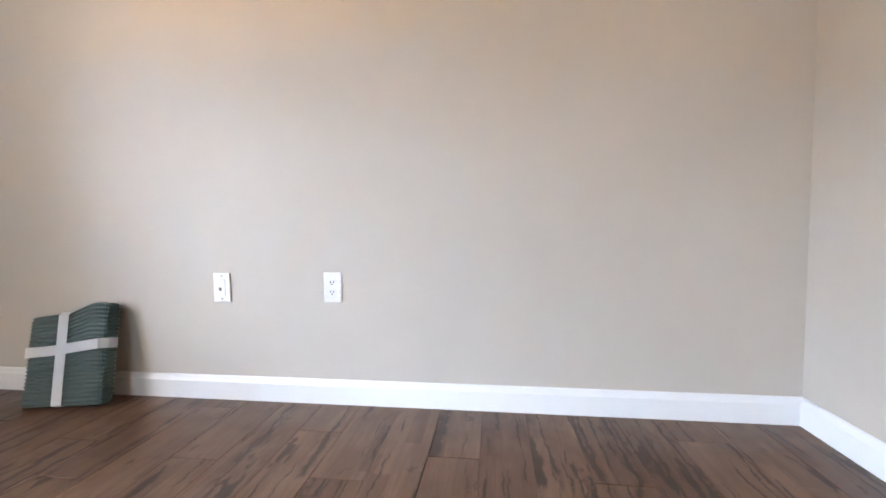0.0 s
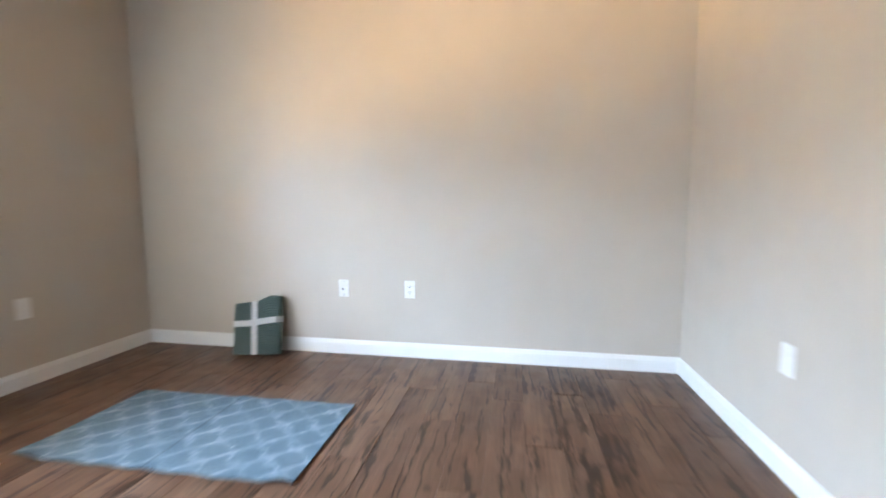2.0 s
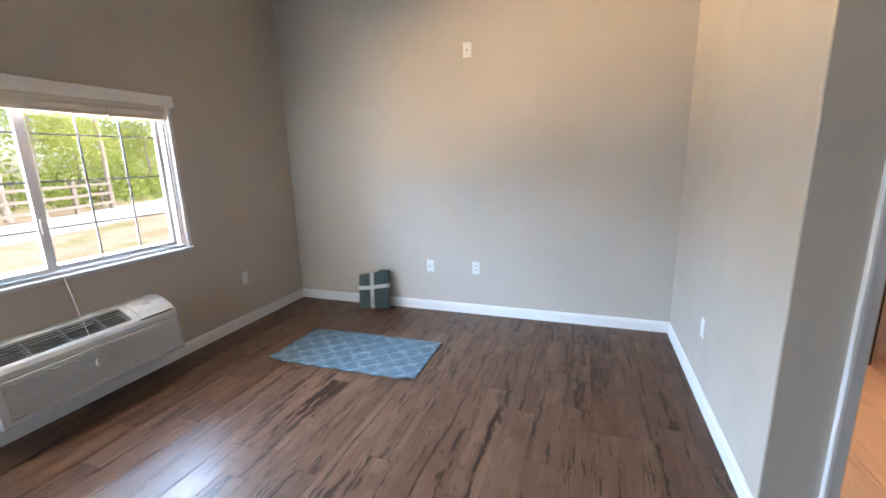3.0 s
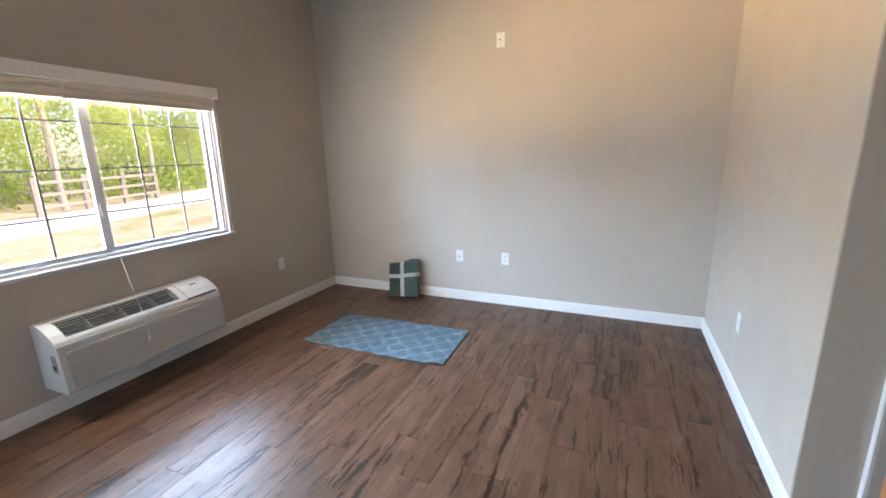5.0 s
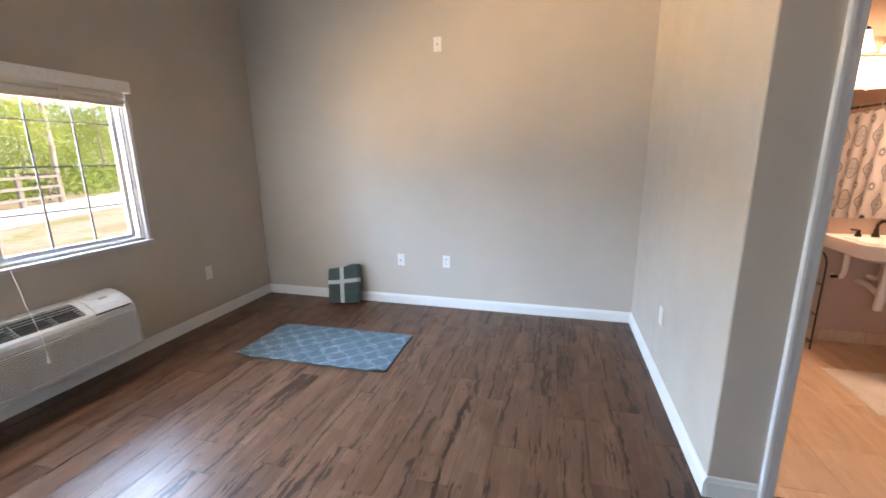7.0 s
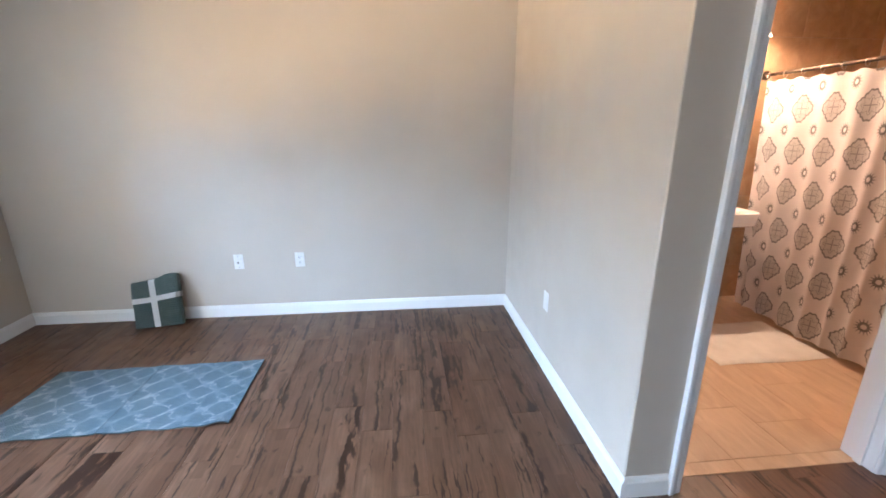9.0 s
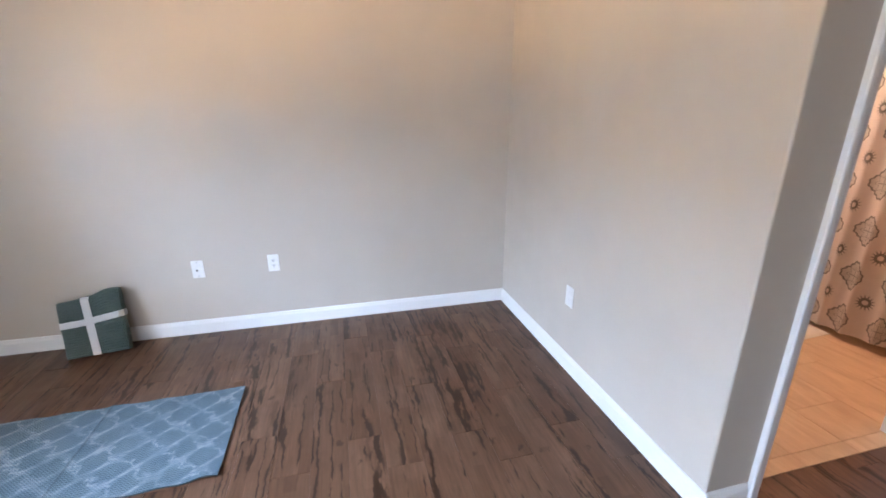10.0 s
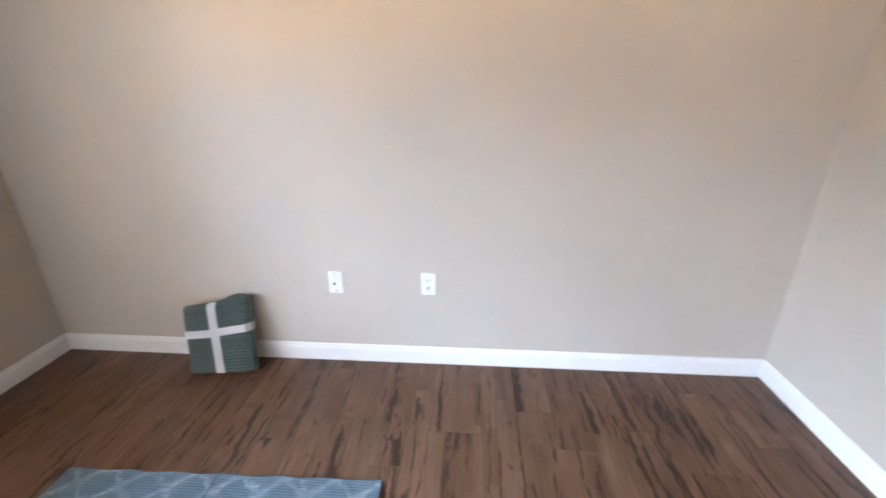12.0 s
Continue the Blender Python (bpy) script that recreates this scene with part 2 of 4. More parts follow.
def curtain_material():
    n = Nodes("printed_curtain", 0.85)
    c = n.coords("UV")
    s = n.split(c)
    P = 0.285

    def cell(off):
        u = n.math("SUBTRACT", n.math("FRACT", n.math("ADD", n.math("DIVIDE", s[0], P), off)), 0.5)
        v = n.math("SUBTRACT", n.math("FRACT", n.math("ADD", n.math("DIVIDE", s[1], P), off)), 0.5)
        rad = n.math("SQRT", n.math("ADD", n.math("MULTIPLY", u, u), n.math("MULTIPLY", v, v)))
        return u, v, rad, n.math("ARCTAN2", v, u)

    u, v, rad, a = cell(0.0)
    lob = n.math("ADD", rad, n.math("ADD", n.math("MULTIPLY", n.math("COSINE", n.math("MULTIPLY", a, 16)), 0.012), n.math("MULTIPLY", n.math("COSINE", n.math("MULTIPLY", a, 4)), -0.035)))
    fill = n.step(lob, 0.278, 0.293, 1.0, 0.0)
    ring = n.step(n.math("ABSOLUTE", n.math("SUBTRACT", lob, 0.278)), 0.014, 0.028, 1.0, 0.0)
    cross = n.math("MULTIPLY", n.step(n.math("MINIMUM", n.math("ABSOLUTE", u), n.math("ABSOLUTE", v)), 0.008, 0.016, 1.0, 0.0), n.step(rad, 0.14, 0.16, 1.0, 0.0))
    pet = n.math("MULTIPLY", n.step(n.math("ABSOLUTE", n.math("SUBTRACT", rad, n.math("ADD", 0.165, n.math("MULTIPLY", n.math("COSINE", n.math("MULTIPLY", a, 8)), 0.033)))), 0.006, 0.014, 1.0, 0.0), 0.5)
    u2, v2, rad2, a2 = cell(0.5)
    ray = n.step(n.math("COSINE", n.math("MULTIPLY", a2, 14)), -0.1, 0.5)
    burst = n.math("MULTIPLY", n.step(rad2, 0.10, 0.20, 1.0, 0.0), n.math("MAXIMUM", n.step(rad2, 0.10, 0.115, 1.0, 0.0), ray))
    hole = n.step(rad2, 0.045, 0.06, 0.0, 1.0)
    burst = n.math("MULTIPLY", n.math("MULTIPLY", burst, hole), 0.9)
    cloth = n.ramp(n.noise(n.coords("Object"), 7, 4), (0.3, (0.78, 0.74, 0.73)), (0.7, (0.84, 0.80, 0.79)))
    col = n.mix(n.math("MULTIPLY", fill, 0.5), cloth, (0.42, 0.41, 0.39))
    dark = n.math("MAXIMUM", n.math("MAXIMUM", n.math("MULTIPLY", ring, 0.8), n.math("MULTIPLY", cross, 0.6)), n.math("MAXIMUM", pet, burst))
    n.colour(n.mix(dark, col, (0.17, 0.17, 0.17)))
    n.bump(n.noise(n.coords("Object"), 500, 2), 0.2, 0.0006)
    return n.m


def ground_material():
    n = Nodes("pine_straw_ground", 1.0)
    c = n.coords()
    a = n.noise(c, 0.35, 5, 0.6)
    b = n.noise(c, 6, 6, 0.7)
    sand = n.ramp(b, (0.3, (0.33, 0.245, 0.175)), (0.7, (0.45, 0.36, 0.28)))
    # straw-brown patches over the sand, tree shadows put into the colour
    straw_shadow = n.ramp(b, (0.3, (0.26, 0.155, 0.085)), (0.7, (0.44, 0.31, 0.20)))
    straw = n.mix(n.step(n.noise(n.vec("MULTIPLY", c, (1.0, 0.45, 1.0)), 0.9, 5, 0.65), 0.50, 0.62), sand, straw_shadow)
    grass = n.ramp(b, (0.3, (0.10, 0.14, 0.035)), (0.7, (0.22, 0.26, 0.08)))
    far = n.step(n.split(c)[0], -26, -19, 0.6, 0.0)
    n.colour(n.mix(n.math("MAXIMUM", n.math("MULTIPLY", n.step(a, 0.54, 0.66), 0.8), far), straw, grass))
    n.bump(b, 0.6, 0.03)
    return n.m


def road_material():
    n = Nodes("pale_gravel_road", 0.95)
    c = n.coords()
    n.colour(n.ramp(n.noise(c, 3, 6, 0.7), (0.3, (0.60, 0.57, 0.54)), (0.7, (0.72, 0.70, 0.68))))
    n.bump(n.noise(c, 40, 3), 0.5, 0.01)
    return n.m


def leaf_material(name, lo, hi):
    n = Nodes(name, 0.55)
    r = n.t.nodes.new("ShaderNodeNewGeometry").outputs["Random Per Island"]
    n.colour(n.ramp(r, (0.1, lo), (0.9, hi)))
    thin = n.t.nodes.new("ShaderNodeBsdfTranslucent")
    n.t.links.new(n.b.inputs["Base Color"].links[0].from_socket, thin.inputs[0])
    add = n.t.nodes.new("ShaderNodeMixShader")
    add.inputs[0].default_value = 0.55
    n.t.links.new(n.b.outputs[0], add.inputs[1])
    n.t.links.new(thin.outputs[0], add.inputs[2])
    n.t.links.new(add.outputs[0], n.t.nodes["Material Output"].inputs[0])
    return n.m


def bark_material():
    n = Nodes("pine_bark", 0.9)
    c = n.coords("Object", (1, 1, 0.25))
    k = n.voronoi(c, 34, "DISTANCE_TO_EDGE")
    n.colour(n.mix(n.step(k, 0.0, 0.12), (0.36, 0.30, 0.26), n.ramp(n.noise(c, 8, 4), (0.3, (0.44, 0.37, 0.32)), (0.7, (0.64, 0.57, 0.52)))))
    n.bump(k, 0.7, 0.02)
    return n.m


def glass_material():
    n = Nodes("window_glass", 0.0, colour=(1, 1, 1))
    n.set(n.b, "Transmission Weight", 1.0)
    n.set(n.b, "IOR", 1.45)
    return n.m


def glow_material(name, colour, strength):
    n = Nodes(name, 0.4, colour=(0.9, 0.85, 0.75))
    n.b.inputs["Emission Color"].default_value = (*colour, 1)
    n.b.inputs["Emission Strength"].default_value = strength
    return n.m


def fabric(name, lo, hi, scale=400, thin=0.0):
    """Cloth; thin: the share of light that it lets through."""
    n = Nodes(name, 0.9)
    c = n.coords()
    col = n.ramp(n.noise(c, 5, 4), (0.3, lo), (0.7, hi))
    n.colour(col)
    n.bump(n.noise(c, scale, 2), 0.4, 0.0015)
    if thin:
        glow = n.t.nodes.new("ShaderNodeBsdfTranslucent")
        n.set(glow, 0, col)
        both = n.t.nodes.new("ShaderNodeMixShader")
        both.inputs[0].default_value = thin
        n.t.links.new(n.b.outputs[0], both.inputs[1])
        n.t.links.new(glow.outputs[0], both.inputs[2])
        n.t.links.new(both.outputs[0], n.t.nodes["Material Output"].inputs[0])
    return n.m


M = {
    "wall": paint("greige_wall_paint", (0.450, 0.403, 0.354), 0.55),
    "bathwall": paint("warm_beige_wall_paint", (0.45, 0.325, 0.25), 0.55),
    # main ceiling toned down to cut bounced light, bathroom ceiling raised for more
    "ceiling": paint("low_bounce_ceiling_paint", (0.47, 0.425, 0.37), 0.75, 90, 0.3),
    "bathceiling": paint("high_bounce_ceiling_paint", (0.80, 0.77, 0.73), 0.75, 90, 0.3),
    "trim": paint("white_trim_paint", (0.68, 0.68, 0.68), 0.35, 300, 0.05, 0.02),
    "casing": paint("grey_white_casing_paint", (0.66, 0.66, 0.67), 0.35, 300, 0.05, 0.02),
    "plank": plank_material(),
    "bathtile": bath_tile_material(),
    "shower": shower_tile_material(),
    "grout": paint("brown_grout", (0.105, 0.058, 0.039), 0.9, 200, 0.4),
    "bathgrout": paint("tan_grout", (0.47, 0.325, 0.212), 0.9, 200, 0.4),
    "rug": rug_material(),
    "rugback": fabric("rug_backing", (0.03, 0.05, 0.06), (0.05, 0.08, 0.09)),
    "knit": knit_material(),
    "ribbon": fabric("white_ribbon", (0.72, 0.72, 0.73), (0.82, 0.82, 0.83), 900),
    "plate": plain("white_plate_plastic", (0.70, 0.70, 0.70), 0.35),
    "plastic": plain("white_unit_plastic", (0.50, 0.515, 0.54), 0.4),
    "slat": plain("unit_slat_plastic", (0.56, 0.57, 0.585), 0.45),
    # grey that stands for the shade between the unit's slats
    "gap": plain("slat_gap_shade", (0.22, 0.22, 0.21), 0.6),
    # near-black for slots, gaps and recesses, their shade as colour; also a knob
    "dark": plain("dark_recess", (0.022, 0.022, 0.024), 0.6),
    "grey": plain("grey_plastic", (0.22, 0.23, 0.24), 0.5),
    "vent": plain("dark_vent_plastic", (0.05, 0.05, 0.055), 0.5),
    "vinyl": plain("white_window_vinyl", (0.48, 0.48, 0.50), 0.35),
    "muntin": plain("grey_window_grille", (0.22, 0.23, 0.245), 0.45),
    "shade": fabric("cream_shade_fabric", (0.62, 0.57, 0.50), (0.70, 0.65, 0.58), 250, 0.06),
    "valance": plain("off_white_valance", (0.78, 0.76, 0.74), 0.45),
    "glass": glass_material(),
    "ceramic": plain("white_ceramic", (0.80, 0.76, 0.70), 0.12, grain=8, vary=0.02),
    "bronze": plain("oil_rubbed_bronze", (0.06, 0.042, 0.032), 0.32, 0.85),
    # bronze lightened in its colour to carry the lamplight on the plate
    "lamp_plate": plain("lit_bronze_plate", (0.20, 0.13, 0.095), 0.42, 0.5),
    "pipe": plain("white_pipe_cover", (0.74, 0.70, 0.66), 0.45),
    "mirror": plain("mirror_silver", (0.92, 0.92, 0.92), 0.0, 1.0, vary=0.0),
    "glow": glow_material("lit_frosted_glass", (1.0, 0.68, 0.42), 10.0),
    "curtain": curtain_material(),
    "mat": fabric("cream_bath_mat", (0.58, 0.55, 0.50), (0.70, 0.67, 0.62), 130),
    "towel": fabric("white_towel", (0.66, 0.63, 0.60), (0.76, 0.73, 0.70), 200),
    "ground": ground_material(),
    "road": road_material(),
    "leaf": leaf_material("pine_green_leaves", (0.44, 0.52, 0.12), (0.58, 0.65, 0.22)),
    "brush": leaf_material("undergrowth_leaves", (0.22, 0.30, 0.06), (0.42, 0.50, 0.14)),
    "bark": bark_material(),
    "fence": plain("weathered_white_fence", (0.33, 0.28, 0.24), 0.8, grain=20, vary=0.12),
}
M["mirror"].node_tree.nodes["Principled BSDF"].inputs["Roughness"].default_value = 0.0
for link in list(M["mirror"].node_tree.links):
    if link.to_socket.name == "Roughness":
        M["mirror"].node_tree.links.remove(link)

# ---- mesh helpers ----


def mesh_of(name, bm, material, smooth=False):
    me = bpy.data.meshes.new(name)
    bmesh.ops.recalc_face_normals(bm, faces=bm.faces)
    bm.to_mesh(me)
    bm.free()
    me.materials.append(M[material])
    if smooth:
        for p in me.polygons:
            p.use_smooth = True
        me.set_sharp_from_angle(angle=radians(40))
    return me


def part(name, bm, material, parent=None, label="", smooth=False, at=None):
    ob = new(name, mesh_of(name, bm, material, smooth))
    if parent:
        ob.parent = parent
    if at is not None:
        ob.matrix_basis = at
    if label:
        ob["label"] = label
    return ob


def thing(name, place, label, category, group="", turn=0.0):
    ob = new(name)
    ob.empty_display_size = 0.1
    ob.matrix_basis = pose(*place, 0, 0, turn)
    return tagged(ob, label, category, group)


def box(bm, lo, hi, bevel=0.0, segs=2):
    """Adds a box between two corners, its edges rounded by bevel."""
    vs = [bm.verts.new((x, y, z)) for z in (lo[2], hi[2]) for y in (lo[1], hi[1]) for x in (lo[0], hi[0])]
    fs = [bm.faces.new([vs[i] for i in q]) for q in ((0, 2, 3, 1), (4, 5, 7, 6), (0, 1, 5, 4), (2, 6, 7, 3), (0, 4, 6, 2), (1, 3, 7, 5))]
    if bevel:
        es = list({e for f in fs for e in f.edges})
        bmesh.ops.bevel(bm, geom=es, offset=bevel, segments=segs, affect="EDGES", profile=0.5)
    return bm


def boxes(*pairs, bevel=0.0):
    bm = bmesh.new()
    for lo, hi in pairs:
        box(bm, lo, hi, bevel)
    return bm


def prism(bm, outline, y0, y1, axis="y"):
    """Pulls a closed outline of (a, z) from y0 to y1; axis y: a is x; axis x: a is y."""
    def put(a, z, q):
        return (a, q, z) if axis == "y" else (q, a, z)
    A = [bm.verts.new(put(a, z, y0)) for a, z in outline]
    B = [bm.verts.new(put(a, z, y1)) for a, z in outline]
    n = len(outline)
    for i in range(n):
        bm.faces.new((A[i], A[(i + 1) % n], B[(i + 1) % n], B[i]))
    bm.faces.new(A)
    bm.faces.new(B[::-1])
    return bm


def tube(bm, pts, radius, sides=10, radii=None):
    """A round bar along points."""
    rings = []
    pts = [Vector(p) for p in pts]
    up = None
    for i, p in enumerate(pts):
        d = (pts[min(i + 1, len(pts) - 1)] - pts[max(i - 1, 0)]).normalized()
        if up is None:
            up = d.orthogonal().normalized()
        up = (up - d * up.dot(d)).normalized()
        side = d.cross(up)
        r = radii[i] if radii else radius
        rings.append([bm.verts.new(p + (up * math.cos(a) + side * math.sin(a)) * r) for a in [2 * math.pi * k / sides for k in range(sides)]])
    for a, b in zip(rings, rings[1:]):
        for k in range(sides):
            bm.faces.new((a[k], a[(k + 1) % sides], b[(k + 1) % sides], b[k]))
    bm.faces.new(rings[0][::-1])
    bm.faces.new(rings[-1])
    return bm


def lathe(bm, profile, centre=(0, 0, 0), sides=20, cap=True):
    """Turns a profile of (radius, z) round the upright through centre."""
    rings = [[bm.verts.new((centre[0] + r * math.cos(2 * math.pi * k / sides), centre[1] + r * math.sin(2 * math.pi * k / sides), centre[2] + z)) for k in range(sides)] for r, z in profile]
    for a, b in zip(rings, rings[1:]):
        for k in range(sides):
            bm.faces.new((a[k], a[(k + 1) % sides], b[(k + 1) % sides], b[k]))
    if cap:
        bm.faces.new(rings[0][::-1])
        bm.faces.new(rings[-1])
    return bm


def structure(name, bm, material, label, smooth=False):
    return tagged(part(name, bm, material, smooth=smooth), label, kind="structure")


# ---- the room's shell ----
# SOUTH and EAST: unseen walls, set far back to lessen bounced light
W, TOP, SOUTH, EAST = -3.666, 3.00, -7.6, 2.9
Y_END, Y_BATH = -1.925, -1.805      # the bathroom wall's two faces
Y_SINK = -0.02
WIN_Y0, WIN_Y1, WIN_Z0, WIN_Z1 = -3.05, -1.262, 0.840, 1.955
DOOR_X0, DOOR_X1, DOOR_TOP = 0.25, 1.14, 2.05

structure("wall_north", boxes(((W - 0.15, 0, -0.1), (0.12, 0.15, TOP))), "wall", "long greige painted wall, plain and empty")
structure("wall_west", boxes(
    ((W - 0.15, SOUTH, -0.1), (W, WIN_Y0, TOP)), ((W - 0.15, WIN_Y1, -0.1), (W, -0.0001, TOP)),
    ((W - 0.15, WIN_Y0, -0.1), (W, WIN_Y1, WIN_Z0)), ((W - 0.15, WIN_Y0, WIN_Z1), (W, WIN_Y1, TOP))), "wall", "greige painted wall with the window opening")


def corner_wall():
    arc = [(0.008 - 0.008 * math.cos(a), Y_END + 0.008 - 0.008 * math.sin(a)) for a in [math.pi / 2 * k / 5 for k in range(6)]]
    outline = [(0, -0.0001)] + arc + [(DOOR_X0 - 0.02, Y_END), (DOOR_X0 - 0.02, Y_BATH), (0.12, Y_BATH), (0.12, -0.0001)]
    bm = bmesh.new()
    lo = [bm.verts.new((x, y, -0.1)) for x, y in outline]
    hi = [bm.verts.new((x, y, TOP)) for x, y in outline]
    for i in range(len(outline)):
        k = (i + 1) % len(outline)
        bm.faces.new((lo[i], lo[k], hi[k], hi[i]))
    bm.faces.new(lo)
    bm.faces.new(hi)
    return bm


structure("wall_east", corner_wall(), "wall", "greige painted side wall with a rounded outer corner")
structure("wall_bathroom_front", boxes(
    ((DOOR_X1 + 0.02, Y_END, -0.1), (EAST, Y_BATH, TOP)),
    ((DOOR_X0 - 0.02, Y_END, DOOR_TOP + 0.02), (DOOR_X1 + 0.02, Y_BATH, TOP))), "wall", "greige painted wall with the bathroom doorway")
SX0, SX1, SZ0, SZ1 = -2.9, -1.1, 0.02, 2.05         # unseen glazed door in the rear wall, added for the cool light from that side
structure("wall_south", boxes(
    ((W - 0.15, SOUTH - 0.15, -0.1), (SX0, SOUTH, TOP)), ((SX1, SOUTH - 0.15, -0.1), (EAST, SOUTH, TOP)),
    ((SX0, SOUTH - 0.15, -0.1), (SX1, SOUTH, SZ0)), ((SX0, SOUTH - 0.15, SZ1), (SX1, SOUTH, TOP))), "wall", "plain unseen greige wall with an added glazed door opening")
structure("wall_hall_east", boxes(((EAST, SOUTH - 0.15, -0.1), (EAST + 0.15, 0.13, TOP))), "wall", "plain unseen greige wall that closes the hall")
structure("ceiling", boxes(((W - 0.5, SOUTH - 0.5, TOP), (EAST + 0.5, 0.5, TOP + 0.2))), "ceiling", "flat painted ceiling, toned down to cut bounced light")
structure("wall_bathroom_back", boxes(((0.1201, Y_SINK, -0.1), (EAST, 0.13, TOP))), "bathwall", "warm beige bathroom wall behind the sink")
structure("wall_bathroom_side", boxes(((0.1202, Y_BATH + 0.0002, 0.0), (0.135, Y_SINK - 0.0002, 2.5))), "bathwall", "warm beige bathroom side wall")
structure("bathroom_ceiling", boxes(((0.1361, Y_BATH + 0.0002, 2.5), (EAST - 0.0002, Y_SINK - 0.0002, 2.56))), "bathceiling", "flat white bathroom ceiling")
structure("wall_bathroom_inner", boxes(((DOOR_X1 + 0.021, Y_BATH + 0.0003, 0.0), (EAST - 0.0003, Y_BATH + 0.012, 2.4995)), ((0.1361, Y_BATH + 0.0003, 0), (DOOR_X0 - 0.021, Y_BATH + 0.012, 2.4995))), "bathwall", "warm beige inner face of the bathroom wall")


def baseboard(name, outline_axis, fixed, a0, a1, sign, material="trim"):
    """A moulded skirting board 95 mm high; it runs along x or y and stands out from the wall face."""
    prof = [(0, 0), (0.014, 0), (0.014, 0.072), (0.011, 0.078), (0.009, 0.084), (0.008, 0.090), (0.004, 0.095), (0, 0.095)]
    bm = bmesh.new()
    prism(bm, [(fixed + sign * p, z) for p, z in prof], a0, a1, outline_axis)
    return structure(name, bm, material, "white moulded baseboard with a stepped top edge")


baseboard("baseboard_north", "x", -0.0005, W + 0.0005, -0.0005, -1)
baseboard("baseboard_west", "y", W + 0.0005, SOUTH + 0.001, -0.015, 1)
baseboard("baseboard_east", "y", -0.0005, Y_END - 0.014, -0.015, -1)
baseboard("baseboard_return", "x", Y_END - 0.0005, 0.0002, 0.184, -1)
baseboard("baseboard_hall", "x", Y_END - 0.0005, 1.206, EAST - 0.001, -1)

# bathroom doorway: lining and moulded casing
door_frame = tagged(new("door_1"), "painted bathroom door frame, no door leaf in view", kind="structure")
part("jamb", boxes(((DOOR_X0 - 0.02, Y_END - 0.001, 0), (DOOR_X0, Y_BATH + 0.013, DOOR_TOP)), bevel=0.002), "casing", door_frame)
part("jamb", boxes(((DOOR_X1, Y_END - 0.001, 0), (DOOR_X1 + 0.02, Y_BATH + 0.013, DOOR_TOP)), bevel=0.002), "casing", door_frame)
part("head_jamb", boxes(((DOOR_X0 - 0.02, Y_END - 0.001, DOOR_TOP), (DOOR_X1 + 0.02, Y_BATH + 0.013, DOOR_TOP + 0.02)), bevel=0.002), "casing", door_frame)
part("door_stop", boxes(((DOOR_X0, -1.885, 0), (DOOR_X0 + 0.012, -1.85, DOOR_TOP)), bevel=0.002), "casing", door_frame)
part("door_stop", boxes(((DOOR_X1 - 0.012, -1.885, 0), (DOOR_X1, -1.85, DOOR_TOP)), bevel=0.002), "casing", door_frame)


def casing(x_in, out, y0, sy):
    """An upright casing: thick outer back band, thin inner edge."""
    bm = bmesh.new()
    prof = [(0.004, 0), (0.004, 0.008), (0.008, 0.011), (0.026, 0.012), (0.034, 0.016), (0.044, 0.020), (0.056, 0.020), (0.060, 0.016), (0.060, 0)]
    lo = [bm.verts.new((x_in + out * a, y0 + sy * d, 0)) for a, d in prof]
    hi = [bm.verts.new((x_in + out * a, y0 + sy * d, DOOR_TOP + 0.06)) for a, d in prof]
    for i in range(len(prof)):
        j = (i + 1) % len(prof)
        bm.faces.new((lo[i], lo[j], hi[j], hi[i]))
    bm.faces.new(lo)
    bm.faces.new(hi)
    return bm


part("casing", casing(DOOR_X0, -1, Y_END - 0.0005, -1), "casing", door_frame, "light grey moulded door casing")
part("casing", casing(DOOR_X1, 1, Y_END - 0.0005, -1), "casing", door_frame)
part("head_casing", boxes(((DOOR_X0 - 0.06, Y_END - 0.022, DOOR_TOP + 0.061), (DOOR_X1 + 0.06, Y_END - 0.0005, DOOR_TOP + 0.125)), bevel=0.004), "casing", door_frame)
part("casing", casing(DOOR_X1, 1, Y_BATH + 0.0125, 1), "casing", door_frame)

# ---- window ----
window = tagged(new("window_1"), "white vinyl sliding window with grey grilles, closed", kind="structure")
GX = W - 0.085                                      # plane of the sashes
GY0, GY1, GYM = -2.985, -1.355, -2.150              # glass edges and the meeting stile
GZ0, GZ1 = 0.895, 1.905
part("window_frame", boxes(
    ((GX - 0.04, WIN_Y0, WIN_Z0), (W - 0.004, WIN_Y0 + 0.022, WIN_Z1)), ((GX - 0.04, WIN_Y1 - 0.022, WIN_Z0), (W - 0.004, WIN_Y1, WIN_Z1)),
    ((GX - 0.04, WIN_Y0 + 0.0222, WIN_Z1 - 0.022), (W - 0.004, WIN_Y1 - 0.0222, WIN_Z1)), ((GX - 0.04, WIN_Y0 + 0.0222, WIN_Z0), (W - 0.03, WIN_Y1 - 0.0222, WIN_Z0 + 0.022)), bevel=0.003), "vinyl", window)
part("track", boxes(((GX + 0.022, WIN_Y1 - 0.040, WIN_Z0 + 0.022), (GX + 0.030, WIN_Y1 - 0.0225, WIN_Z1 - 0.0225)), ((GX + 0.044, WIN_Y1 - 0.034, WIN_Z0 + 0.022), (GX + 0.052, WIN_Y1 - 0.0225, WIN_Z1 - 0.0225))), "vinyl", window)


